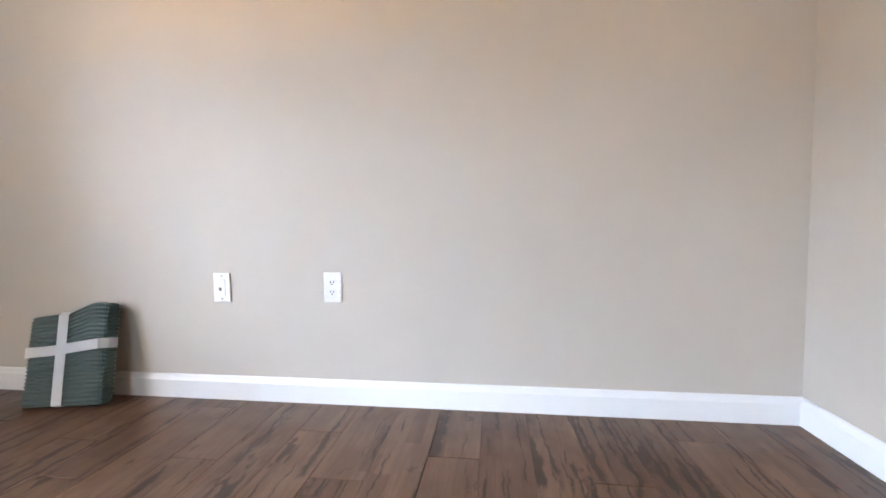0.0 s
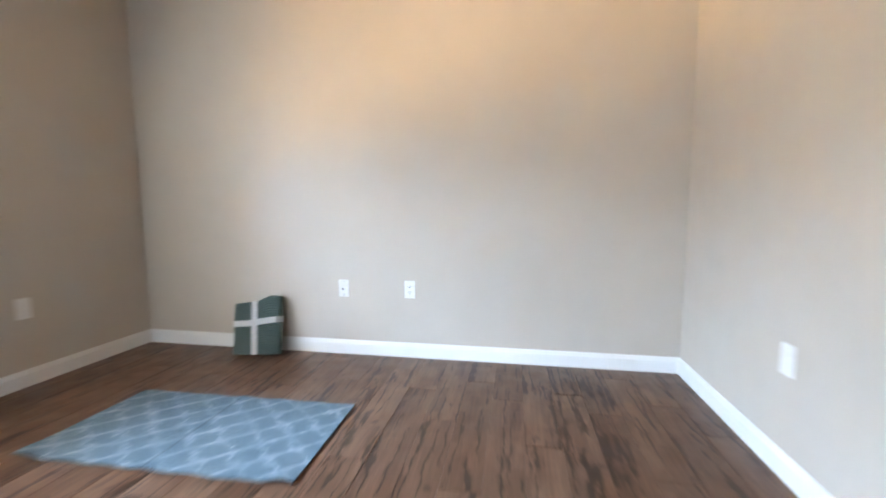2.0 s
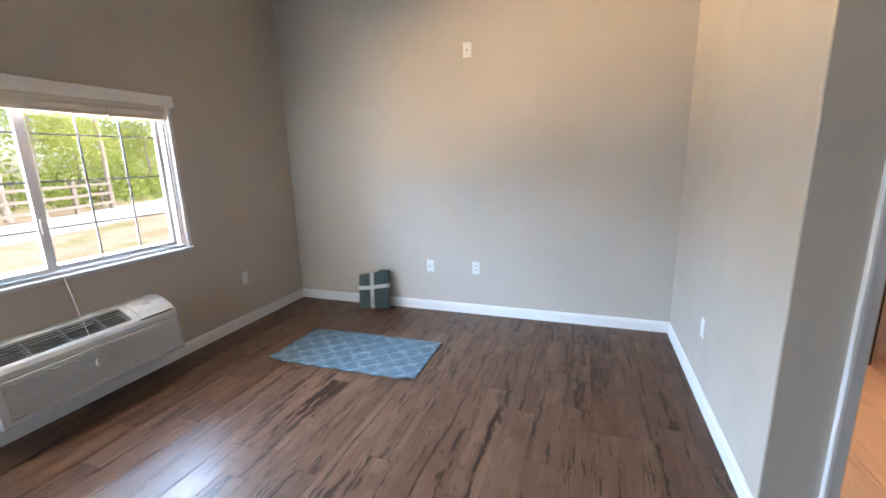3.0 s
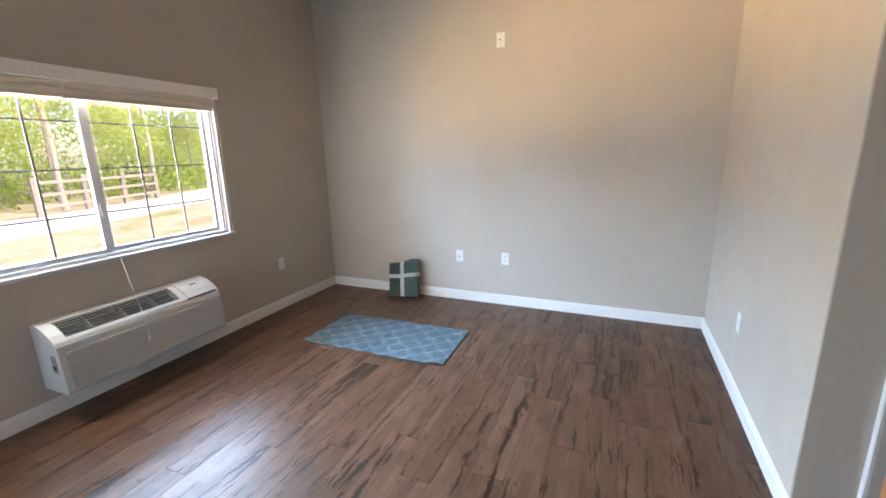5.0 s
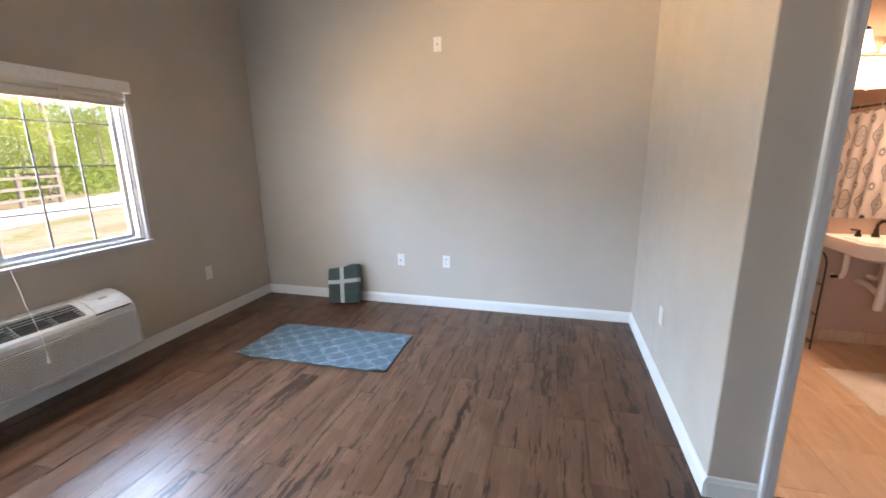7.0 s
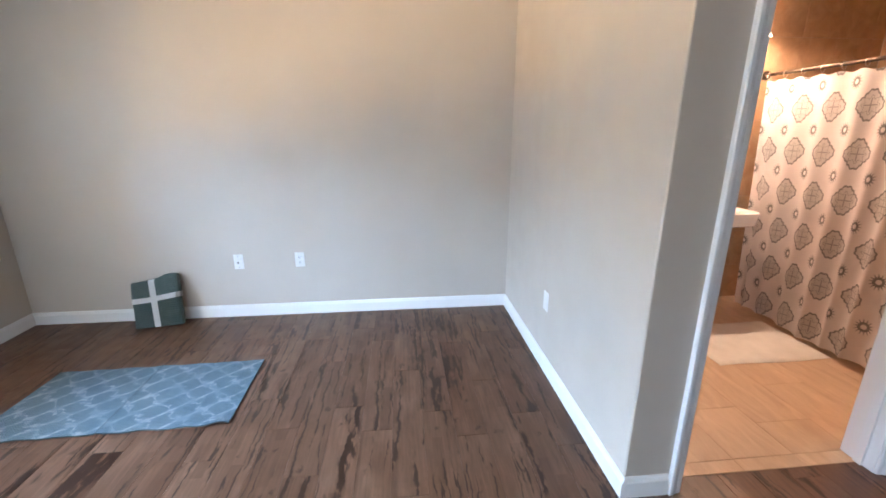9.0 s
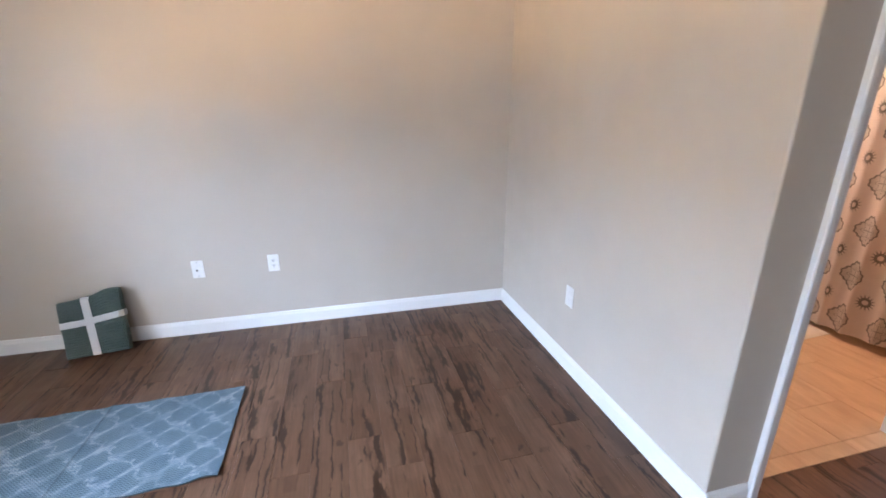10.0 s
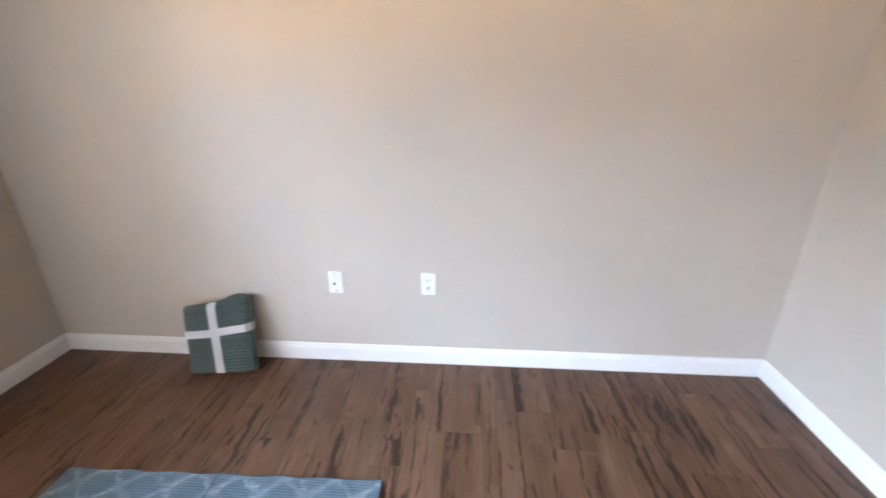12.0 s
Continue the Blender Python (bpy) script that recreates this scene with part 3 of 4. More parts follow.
def sash(y0, y1, x, wide0, wide1):
    """A sash of stiles, rails, a pane and its grille; y0 and y1 are the glass edges."""
    z0, z1 = GZ0, GZ1
    part("sash", boxes(
        ((x - 0.016, y0 - wide0, z0 - 0.028), (x + 0.016, y0, z1 + 0.022)), ((x - 0.016, y1, z0 - 0.028), (x + 0.016, y1 + wide1, z1 + 0.022)),
        ((x - 0.016, y0 + 0.0001, z0 - 0.028), (x + 0.016, y1 - 0.0001, z0)), ((x - 0.016, y0 + 0.0001, z1), (x + 0.016, y1 - 0.0001, z1 + 0.022)), bevel=0.002), "vinyl", window)
    p = part("pane", boxes(((x - 0.003, y0, z0), (x + 0.003, y1, z1))), "glass", window)
    p.visible_shadow = False
    for k in (1, 2):
        y = y0 + (y1 - y0) * (k / 3 + 0.006 * k)
        part("grille_bar", boxes(((x + 0.0045, y - 0.006, z0), (x + 0.010, y + 0.006, z1)), bevel=0.001), "muntin", window)
    for z in (1.124, 1.401, 1.678):
        part("grille_bar", boxes(((x + 0.0050, y0, z - 0.005), (x + 0.0105, y1, z + 0.005)), bevel=0.001), "muntin", window)


sash(-2.115, GY1, GX, 0.034, 0.030)
sash(GY0, -2.185, GX + 0.036, 0.022, 0.036)
part("latch", boxes(((GX + 0.053, -2.175, 1.10), (GX + 0.064, -2.160, 1.19)), bevel=0.004), "vinyl", window)
part("window_sill", boxes(((W - 0.035, WIN_Y0 - 0.025, WIN_Z0 - 0.022), (W + 0.022, WIN_Y1 + 0.008, WIN_Z0 + 0.004)), bevel=0.005), "vinyl", window, "white painted sill board")

# unseen door, added as the way in for cool light from the south
glazed_door = tagged(new("door_2"), "plain white glazed door, unseen, added to let in cool light", kind="structure")
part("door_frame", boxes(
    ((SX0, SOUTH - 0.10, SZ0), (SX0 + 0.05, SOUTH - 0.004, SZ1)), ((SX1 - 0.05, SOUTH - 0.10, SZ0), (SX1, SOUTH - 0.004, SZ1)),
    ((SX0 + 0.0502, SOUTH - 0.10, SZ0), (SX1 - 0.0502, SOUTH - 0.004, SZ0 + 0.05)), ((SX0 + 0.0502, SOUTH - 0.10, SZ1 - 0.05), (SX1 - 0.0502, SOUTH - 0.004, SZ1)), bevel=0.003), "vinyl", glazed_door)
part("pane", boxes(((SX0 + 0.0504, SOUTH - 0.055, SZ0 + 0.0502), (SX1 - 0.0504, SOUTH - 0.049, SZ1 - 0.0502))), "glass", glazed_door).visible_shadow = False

# ---- ground, road and woods outside ----
structure("ground", boxes(((-400, -300, -0.32), (W - 0.15, 300, -0.22))), "ground", "dry pine straw and sandy ground, tree-shadow patches in its colour, thin grass")
structure("ground_below_house", boxes(((W - 0.1499, -300, -0.32), (300, 300, -0.22))), "ground", "dry sandy ground round the house")


def road():
    bm = bmesh.new()
    rows = []
    for i in range(41):
        y = -60 + i * 3.0
        q = y - 0.9
        mid = -14.8 - 0.38 * q - 0.010 * q * q if q > 0 else -14.8 - 0.15 * q
        rows.append([bm.verts.new((mid + d, y, -0.212 + (0.0 if abs(d) < 2 else -0.006))) for d in (-2.0, -1.4, 0, 1.4, 1.9)])
    for a, b in zip(rows, rows[1:]):
        for k in range(4):
            bm.faces.new((a[k], a[k + 1], b[k + 1], b[k]))
    return bm


structure("road", road(), "road", "pale sunlit gravel drive")

# ---- floors: planks and tiles are built last ----
floor = structure("floor", boxes(((W, SOUTH, -0.1), (EAST, Y_END - 0.0001, -0.0014)), ((W, Y_END + 0.0001, -0.1), (-0.0001, -0.0001, -0.0014)), ((DOOR_X0, Y_END, -0.1), (DOOR_X1, -1.862, -0.0014))), "grout", "brown wood-look plank tile floor with dark grain")
bath_floor = structure("bathroom_floor", boxes(((DOOR_X0, -1.8615, -0.1), (DOOR_X1, Y_BATH, -0.004)), ((0.1203, Y_BATH + 0.0003, -0.1), (EAST - 0.0003, Y_SINK - 0.0003, -0.004))), "bathgrout", "tan wood-look tile floor under warm light")

# ---- things in the main room ----


def wall_plate(place, turn, label, kind):
    """Local: the plate stands on the plane y = 0 and faces -y."""
    th = thing("outlet" if kind == "duplex" else "wall_plate", place, label, "outlet" if kind == "duplex" else "wall plate", turn=turn)
    part("cover_plate", boxes(((-0.036, -0.006, -0.0585), (0.036, 0.0, 0.0585)), bevel=0.003), "plate", th)
    for z in ((0.0,) if kind == "duplex" else (-0.046, 0.046)):
        bm = bmesh.new()
        tube(bm, [(0, -0.0072, z), (0, -0.0058, z)], 0.0033, 10)
        part("screw", bm, "plate" if kind in ("duplex", "rocker") else "grey", th)
    if kind == "duplex":
        for z in (-0.0195, 0.0195):
            bm = bmesh.new()
            out = [(0.0165 * math.cos(a), max(-0.0115, min(0.0115, 0.0165 * math.sin(a)))) for a in [2 * math.pi * k / 24 for k in range(24)]]
            prism(bm, [(x, z + q) for x, q in out], -0.0085, -0.0058)
            rec = part("socket", bm, "plate", th)
            part("slot", boxes(((-0.0082, -0.0089, z - 0.002), (-0.0048, -0.0084, z + 0.007)), ((0.0048, -0.0089, z - 0.001), (0.0080, -0.0084, z + 0.007)), ((-0.0028, -0.0089, z - 0.0090), (0.0028, -0.0084, z - 0.0040))), "dark", rec)
    elif kind == "rocker":
        part("raised_panel", boxes(((-0.0165, -0.0085, -0.033), (0.0165, -0.0055, 0.033)), bevel=0.002), "plate", th)
    elif kind == "phone":
        part("raised_panel", boxes(((-0.0165, -0.0085, -0.033), (0.0165, -0.0055, 0.033)), bevel=0.002), "plate", th)
        part("jack", boxes(((-0.010, -0.0092, -0.010), (0.001, -0.0082, 0.000)), ((-0.0075, -0.0092, -0.014), (-0.0015, -0.0082, -0.0101))), "dark", th)
    else:
        bm = bmesh.new()
        tube(bm, [(0, -0.018, 0), (0, -0.0055, 0)], 0.0065, 14)
        part("connector", bm, "grey", th, "small threaded metal connector")
    return th


wall_plate((-1.655, -0.0002, 0.456), 0, "white duplex outlet on the greige wall", "duplex")
wall_plate((-2.114, -0.0002, 0.452), 0, "white phone jack plate on the greige wall", "phone")
wall_plate((-1.714, -0.0002, 2.366), 0, "white cable connector plate high on the wall", "coax")
wall_plate((W + 0.0002, -0.783, 0.439), 90, "plain white wall plate beside the air conditioner", "rocker")
wall_plate((-0.0002, -0.952, 0.436), -90, "plain white wall plate low on the side wall", "rocker")


def rug():
    """A thin woven rug with gentle ripples and one lifted corner."""
    NX, NY, LX, LY = 90, 46, 1.19, 0.605
    bm = bmesh.new()

    def lift(u, v):
        z = 0.0015 + 0.0022 * (0.5 + 0.5 * math.sin(u * 31 + 2.0 * math.sin(v * 5))) * (0.4 + 0.6 * abs(2 * v - 1))
        z += 0.005 * math.exp(-((u - 0.49) / 0.010) ** 2)
        z += 0.017 * math.exp(-((((1 - u) * LX - 0.05) / 0.055) ** 2 + (v * LY / 0.05) ** 2)) * (1 if u > 0.5 else 0)
        return z + 0.010 * math.exp(-(math.hypot(u * LX, v * LY) / 0.09) ** 2)

    def flat(u, v):
        e = 0.0035 * math.sin(u * 40) * (1 if v in (0, 1) else 0)
        return (-LX / 2 + LX * u + 0.010 * (1 - v) * u, -LY / 2 + LY * v + e + 0.025 * (u - 0.5))

    top = [[bm.verts.new((*flat(i / NX, j / NY), lift(i / NX, j / NY) + 0.0065)) for i in range(NX + 1)] for j in range(NY + 1)]
    for j in range(NY):
        for i in range(NX):
            bm.faces.new((top[j][i], top[j][i + 1], top[j + 1][i + 1], top[j + 1][i]))
    th = thing("area_rug", (-2.355, -1.034, 0.0), "blue-grey woven rug with a pale trellis pattern, corner lifted", "rug", turn=0.0)
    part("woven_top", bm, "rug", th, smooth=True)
    bm = bmesh.new()
    lo = [[bm.verts.new((*flat(i / NX, j / NY), lift(i / NX, j / NY))) for i in range(0, NX + 1)] for j in range(NY + 1)]
    for j in range(NY):
        for i in range(NX):
            bm.faces.new((lo[j][i], lo[j + 1][i], lo[j + 1][i + 1], lo[j][i + 1]))
    rim = [(0, i) for i in range(NX)] + [(j, NX) for j in range(NY)] + [(NY, i) for i in range(NX, 0, -1)] + [(j, 0) for j in range(NY, 0, -1)]
    up = [bm.verts.new((*flat(i / NX, j / NY), lift(i / NX, j / NY) + 0.0060)) for j, i in rim]
    for k, (j, i) in enumerate(rim):
        j2, i2 = rim[(k + 1) % len(rim)]
        bm.faces.new((lo[j][i], lo[j2][i2], up[(k + 1) % len(rim)], up[k]))
    part("backing", bm, "rugback", th, "dark edge and backing of the rug", smooth=True)


rug()


def blanket():
    """A folded knitted blanket, ribbed and soft, tied with two crossing ribbons; leans on the wall."""
    BW, BH, BT = 0.328, 0.375, 0.078
    th = thing("folded_blanket", (-2.682, -0.150, 0.0), "dark green knitted throw tied with white ribbon, against the wall", "blanket", turn=3)
    lean = pose(0, 0, 0.010, -14, -3.5, 0)

    def edge(u):
        # top edge: sags left of the ribbon, rises to the right fold
        return BH * (0.915 + 0.018 * math.sin(u * 3.2) + 0.120 / (1 + math.exp(-(u - 0.62) * 16)) - 0.035 * max(0, u - 0.9) * 8 * 0.3)

    def pinch(u, v):
        return 1 - 0.16 * math.exp(-((u - 0.49) / 0.07) ** 2) - 0.10 * math.exp(-((v - 0.58) / 0.06) ** 2)

    N, K = 56, 190
    bm = bmesh.new()
    loops = []
    for j in range(K + 1):
        v = j / K
        rib = 0.0036 * math.sin(v * BH / 0.0158 * 2 * math.pi)
        ring = []
        round_v = min(1, math.sqrt(max(0.0, 1 - (2 * abs(v - 0.5)) ** 14)) + 0.02)
        for i in range(2 * N):
            a = 2 * math.pi * i / (2 * N)
            c, s = math.cos(a), math.sin(a)
            x = math.copysign(abs(c) ** 0.22, c)
            y = math.copysign(abs(s) ** 0.42, s)
            u = 0.5 + 0.5 * x
            t = BT / 2 * pinch(u, v) * (0.55 + 0.45 * round_v)
            side = 1 + 0.012 * math.sin(v * 9 + (2 if x < 0 else 0))
            px = (BW / 2 * side * (0.985 + 0.015 * round_v)) * x + rib * 0.4 * x
            py = t * y + rib * y + 0.004 * math.sin(u * 7 + v * 3)
            ring.append(bm.verts.new((px, py, edge(u) * v)))
        loops.append(ring)
    for a, b in zip(loops, loops[1:]):
        for k in range(2 * N):
            bm.faces.new((a[k], a[(k + 1) % (2 * N)], b[(k + 1) % (2 * N)], b[k]))
    bm.faces.new(loops[0][::-1])
    bm.faces.new(loops[-1])
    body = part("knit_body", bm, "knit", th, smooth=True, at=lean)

    def ribbon(path, half, flat_axis):
        bm = bmesh.new()
        rows = []
        for p in path:
            p = Vector(p)
            rows.append([bm.verts.new(p - flat_axis * half), bm.verts.new(p + flat_axis * half)])
        for a, b in zip(rows, rows[1:] + rows[:1]):
            bm.faces.new((a[0], a[1], b[1], b[0]))
        bmesh.ops.solidify(bm, geom=list(bm.faces), thickness=0.0012)
        return bm

    d = BT / 2 * 0.99 + 0.0042
    x0 = -0.003
    top = edge(0.49)
    up = [(x0 + 0.006, -d - 0.001, 0.006), (x0 + 0.003, -d - 0.0015, 0.10), (x0, -d - 0.002, 0.21), (x0 - 0.003, -d - 0.0015, 0.30), (x0 - 0.005, -d - 0.001, top - 0.012), (x0 - 0.005, -d + 0.012, top + 0.002), (x0 - 0.005, d - 0.012, top + 0.002), (x0 - 0.005, d + 0.002, top - 0.012), (x0, d + 0.002, 0.02), (x0, d - 0.01, 0.0005), (x0 + 0.006, -d + 0.01, 0.0005)]
    part("ribbon", ribbon(up, 0.0215, Vector((1, 0, 0))), "ribbon", th, "white satin ribbon", at=lean)
    h = BW / 2 + 0.003
    zr = 0.58 * BH
    e = BT / 2 * 1.0 + 0.0040
    ring = [(-h - 0.001, -e + 0.025, zr - 0.012), (-h + 0.016, -e - 0.003, zr - 0.012), (-0.05, -e - 0.006, zr - 0.009), (-0.01, -e - 0.0065, zr - 0.006), (0.04, -e - 0.005, zr), (h - 0.016, -e - 0.003, zr + 0.012), (h + 0.003, -e + 0.025, zr + 0.012), (h + 0.003, e - 0.02, zr + 0.012), (h - 0.02, e + 0.003, zr + 0.012), (-h + 0.02, e + 0.003, zr - 0.012), (-h - 0.001, e - 0.02, zr - 0.012)]
    part("ribbon", ribbon(ring, 0.0195, Vector((0, 0, 1))), "ribbon", th, at=lean)


blanket()


def air_conditioner():
    """A wall unit: curved cabinet, slatted front, dark outlet grille on top, control flap."""
    th = thing("air_conditioner", (W, -2.146, 0.176), "white through-wall air conditioner below the window, slatted front", "air conditioner")
    L = 0.502
    # profile in (x out of the wall, z)
    prof = [(0.0005, 0.0), (0.245, 0.008), (0.252, 0.026), (0.232, 0.262), (0.226, 0.286), (0.214, 0.308), (0.176, 0.342), (0.120, 0.372), (0.060, 0.390), (0.020, 0.394), (0.0005, 0.394)]
    hole = [(0.160, 0.300), (0.080, 0.330), (0.072, 0.3865)]
    bm = bmesh.new()
    # end cheeks, and the middle with a trough in its top
    prism(bm, prof, -L, -L + 0.065)
    prism(bm, prof, 0.220, L)
    trough = prof[:6] + [(0.198, 0.3225)] + hole + prof[9:]
    prism(bm, trough, -L + 0.0651, 0.2199)
    body = part("cabinet", bm, "plastic", th)
    # slatted front; the shade between slats is put in as an added grey panel
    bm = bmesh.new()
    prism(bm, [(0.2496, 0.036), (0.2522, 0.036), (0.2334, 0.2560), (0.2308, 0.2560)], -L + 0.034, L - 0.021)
    part("front_panel", bm, "gap", th, "grey panel added as shade behind the front slats")
    for k in range(17):
        z = 0.038 + k * 0.0128
        x = 0.252 - 0.020 * (z - 0.03) / 0.232
        bm = bmesh.new()
        prism(bm, [(x - 0.001, z), (x + 0.0070, z + 0.001), (x + 0.0060, z + 0.0055), (x - 0.001, z + 0.0085)], -L + 0.035, L - 0.022)
        part("slat", bm, "slat", th)
    # near-black sheet puts the outlet's inner shade into the trough
    bm = bmesh.new()
    prism(bm, [(0.162, 0.3005), (0.082, 0.3305), (0.082, 0.3335), (0.163, 0.3035)], -L + 0.066, 0.2195)
    part("outlet_back", bm, "dark", th, "near-black sheet for the shade inside the air outlet")
    for k in range(6):
        x = 0.092 + 0.0185 * k
        z = 0.3785 - 0.0100 * k
        bm = bmesh.new()
        prism(bm, [(x, z - 0.0065), (x + 0.0035, z - 0.0085), (x + 0.0035, z - 0.0025), (x, z - 0.0005)], -L + 0.066, 0.2195)
        part("vent_bar", bm, "vent", th)
    for y in (-0.300, -0.115, 0.070):
        bm = bmesh.new()
        prism(bm, [(0.078, 0.3350), (0.074, 0.3865), (0.197, 0.3235), (0.164, 0.3035)], y - 0.002, y + 0.002)
        part("vent_rib", bm, "grey", th)
    flap = bmesh.new()
    prism(flap, [(0.216, 0.3095), (0.178, 0.3445), (0.121, 0.3745), (0.050, 0.3930), (0.050, 0.3960), (0.122, 0.3785), (0.180, 0.3485), (0.2185, 0.3130)], 0.262, L - 0.022)
    lid = part("control_flap", flap, "plastic", th, "smooth lift-up control flap")
    # near-black strip stands for the shade in the flap's gap
    part("flap_gap", boxes(((0.2150, 0.262, 0.3025), (0.2192, L - 0.022, 0.3092))), "dark", lid)
    bm = bmesh.new()
    prism(bm, [(0.120, 0.3775), (0.136, 0.3695), (0.1365, 0.3720), (0.1205, 0.3800)], 0.345, 0.398)
    part("badge", bm, "grey", lid, "small grey badge")
    side = part("side_louver", boxes(((0.150, -L - 0.002, 0.130), (0.196, -L + 0.001, 0.232))), "grey", th, "small grey louver in the side cheek")
    part("louver_knob", boxes(((0.158, -L - 0.006, 0.150), (0.188, -L - 0.0015, 0.172)), bevel=0.002), "dark", side)


air_conditioner()


def blind():
    th = thing("window_blind", (W, -2.18, 1.786), "cream cellular blind drawn up under an off-white valance", "window blind")
    bm = boxes(((0.076, -0.935, 0.103), (0.088, 0.880, 0.178)), ((0.001, -0.935, 0.103), (0.0758, -0.925, 0.178)), ((0.001, 0.870, 0.103), (0.0758, 0.880, 0.178)), ((0.001, -0.9249, 0.168), (0.0758, 0.8699, 0.178)), bevel=0.0025)
    part("valance", bm, "valance", th, "off-white valance box")
    part("head_rail", boxes(((0.012, -0.86, 0.110), (0.060, 0.845, 0.145)), bevel=0.003), "vinyl", th)
    for k in range(2):
        z = 0.028 + 0.041 * k
        bm = bmesh.new()
        prism(bm, [(0.010, z), (0.036, z - 0.001), (0.058, z + 0.002), (0.0625, z + 0.011), (0.0635, z + 0.021), (0.0625, z + 0.031), (0.058, z + 0.0395), (0.036, z + 0.0405), (0.010, z + 0.0400)], -0.86, 0.842)
        part("shade_fold", bm, "shade", th, smooth=True)
    part("bottom_rail", boxes(((0.014, -0.86, 0.010), (0.058, 0.842, 0.0265)), bevel=0.004), "shade", th)
    for y in (0.45, -0.1):
        part("clip", boxes(((0.060, y - 0.008, 0.006), (0.066, y + 0.008, 0.10))), "shade", th)
    # pull cord hangs slack over the sill to the unit's front
    bm = bmesh.new()
    pts = [(0.068, 0.02, 0.10), (0.062, 0.005, 0.0), (0.052, 0.010, -0.40), (0.040, 0.024, -0.88), (0.050, 0.022, -0.95), (0.13, 0.008, -1.13), (0.240, -0.012, -1.33), (0.270, -0.024, -1.425)]
    tube(bm, pts, 0.0016, 6)
    part("pull_cord", bm, "plate", th, "thin white pull cord")
    bm = bmesh.new()
    lathe(bm, [(0.002, 0.012), (0.005, 0.008), (0.0075, -0.008), (0.0085, -0.020), (0.006, -0.024)], (0.272, -0.026, -1.437), 12)
    part("tassel", bm, "plate", th, "small white cord tassel", smooth=True)


blind()

# ---- bathroom ----


def sink():
    th = thing("bathroom_sink", (1.515, Y_SINK, 0.70), "white wall-hung ceramic sink with rounded corners", "sink")

    def ring(z, w, y0, y1, r, n=8):
        out = []
        for cx, cy, a0 in ((w - r, y1 - 0.006, 0), (-w + r, y1 - 0.006, 90), (-w + r, y0 + r, 180), (w - r, y0 + r, 270)):
            rr = r if a0 >= 180 else 0.006
            bx = cx if a0 >= 180 else math.copysign(w - 0.006, cx)
            for k in range(n + 1):
                a = radians(a0 + 90 * k / n)
                out.append((bx + rr * math.cos(a), cy + rr * math.sin(a), z))
        return out

    bm = bmesh.new()
    levels = [ring(0.0, 0.13, -0.30, 0.0, 0.07), ring(0.022, 0.17, -0.36, 0.0, 0.09), ring(0.040, 0.235, -0.450, 0.0, 0.10), ring(0.050, 0.256, -0.472, 0.0, 0.105), ring(0.13, 0.262, -0.482, 0.0, 0.11), ring(0.142, 0.258, -0.478, 0.0, 0.108), ring(0.144, 0.248, -0.468, 0.0, 0.10)]

    def bowl(z, k):
        return [(0.195 * k * math.cos(radians(a)), -0.275 + 0.155 * k * math.sin(radians(a)), z) for a in [i * 360 / 36 for i in range(36)]]
    rows = [[bm.verts.new(p) for p in lv] for lv in levels]
    for a, b in zip(rows, rows[1:]):
        for k in range(len(a)):
            bm.faces.new((a[k], a[(k + 1) % len(a)], b[(k + 1) % len(a)], b[k]))
    bm.faces.new(rows[0][::-1])
    inner = [[bm.verts.new(p) for p in bowl(z, k)] for z, k in ((0.1435, 1.0), (0.138, 0.96), (0.10, 0.88), (0.06, 0.68), (0.045, 0.3))]
    for a, b in zip(inner, inner[1:]):
        for k in range(36):
            bm.faces.new((a[k], a[(k + 1) % 36], b[(k + 1) % 36], b[k]))
    bm.faces.new(inner[-1])
    e1 = [bm.edges.get((rows[-1][k], rows[-1][(k + 1) % 36])) for k in range(36)]
    e2 = [bm.edges.get((inner[0][k], inner[0][(k + 1) % 36])) for k in range(36)]
    bmesh.ops.bridge_loops(bm, edges=e1 + e2)
    part("basin", bm, "ceramic", th, smooth=True)
    # faucet
    f = thing("sink_faucet", (1.515, Y_SINK - 0.085, 0.844), "oil-rubbed bronze widespread faucet on the sink", "faucet")
    bm = bmesh.new()
    lathe(bm, [(0.024, 0), (0.022, 0.012), (0.016, 0.03), (0.013, 0.06)], sides=14)
    part("spout_base", bm, "bronze", f, smooth=True)
    bm = bmesh.new()
    tube(bm, [(0, 0, 0.055), (0, -0.004, 0.09), (0.008, -0.025, 0.115), (0.025, -0.06, 0.118), (0.034, -0.085, 0.100), (0.036, -0.092, 0.085)], 0.011, 12)
    part("spout", bm, "bronze", f, smooth=True)
    for s in (-1, 1):
        bm = bmesh.new()
        lathe(bm, [(0.021, 0), (0.018, 0.012), (0.011, 0.03), (0.012, 0.042), (0.006, 0.048)], (s * 0.10, 0, 0), 14)
        part("valve", bm, "bronze", f, smooth=True)
        bm = bmesh.new()
        tube(bm, [(s * 0.10, 0, 0.042), (s * 0.125, -0.006, 0.046), (s * 0.155, -0.012, 0.050)], 0.006, 8)
        part("lever", bm, "bronze", f, smooth=True)
    # padded waste and supply pipes under the basin
    pipes = thing("drain_pipes", (1.50, Y_SINK, 0.40), "white padded drain and supply pipes under the sink", "pipes")
    bm = bmesh.new()
    tube(bm, [(0.015, -0.27, 0.325), (0.012, -0.27, 0.15), (0.0, -0.27, -0.04)], 0.03, 14, [0.026, 0.031, 0.026])
    part("drain_sleeve", bm, "pipe", pipes, smooth=True)
    bm = bmesh.new()
    tube(bm, [(0.0, -0.25, 0.07), (0.02, -0.12, 0.09), (0.02, 0.0, 0.10)], 0.02, 12)
    part("trap_arm", bm, "pipe", pipes, smooth=True)
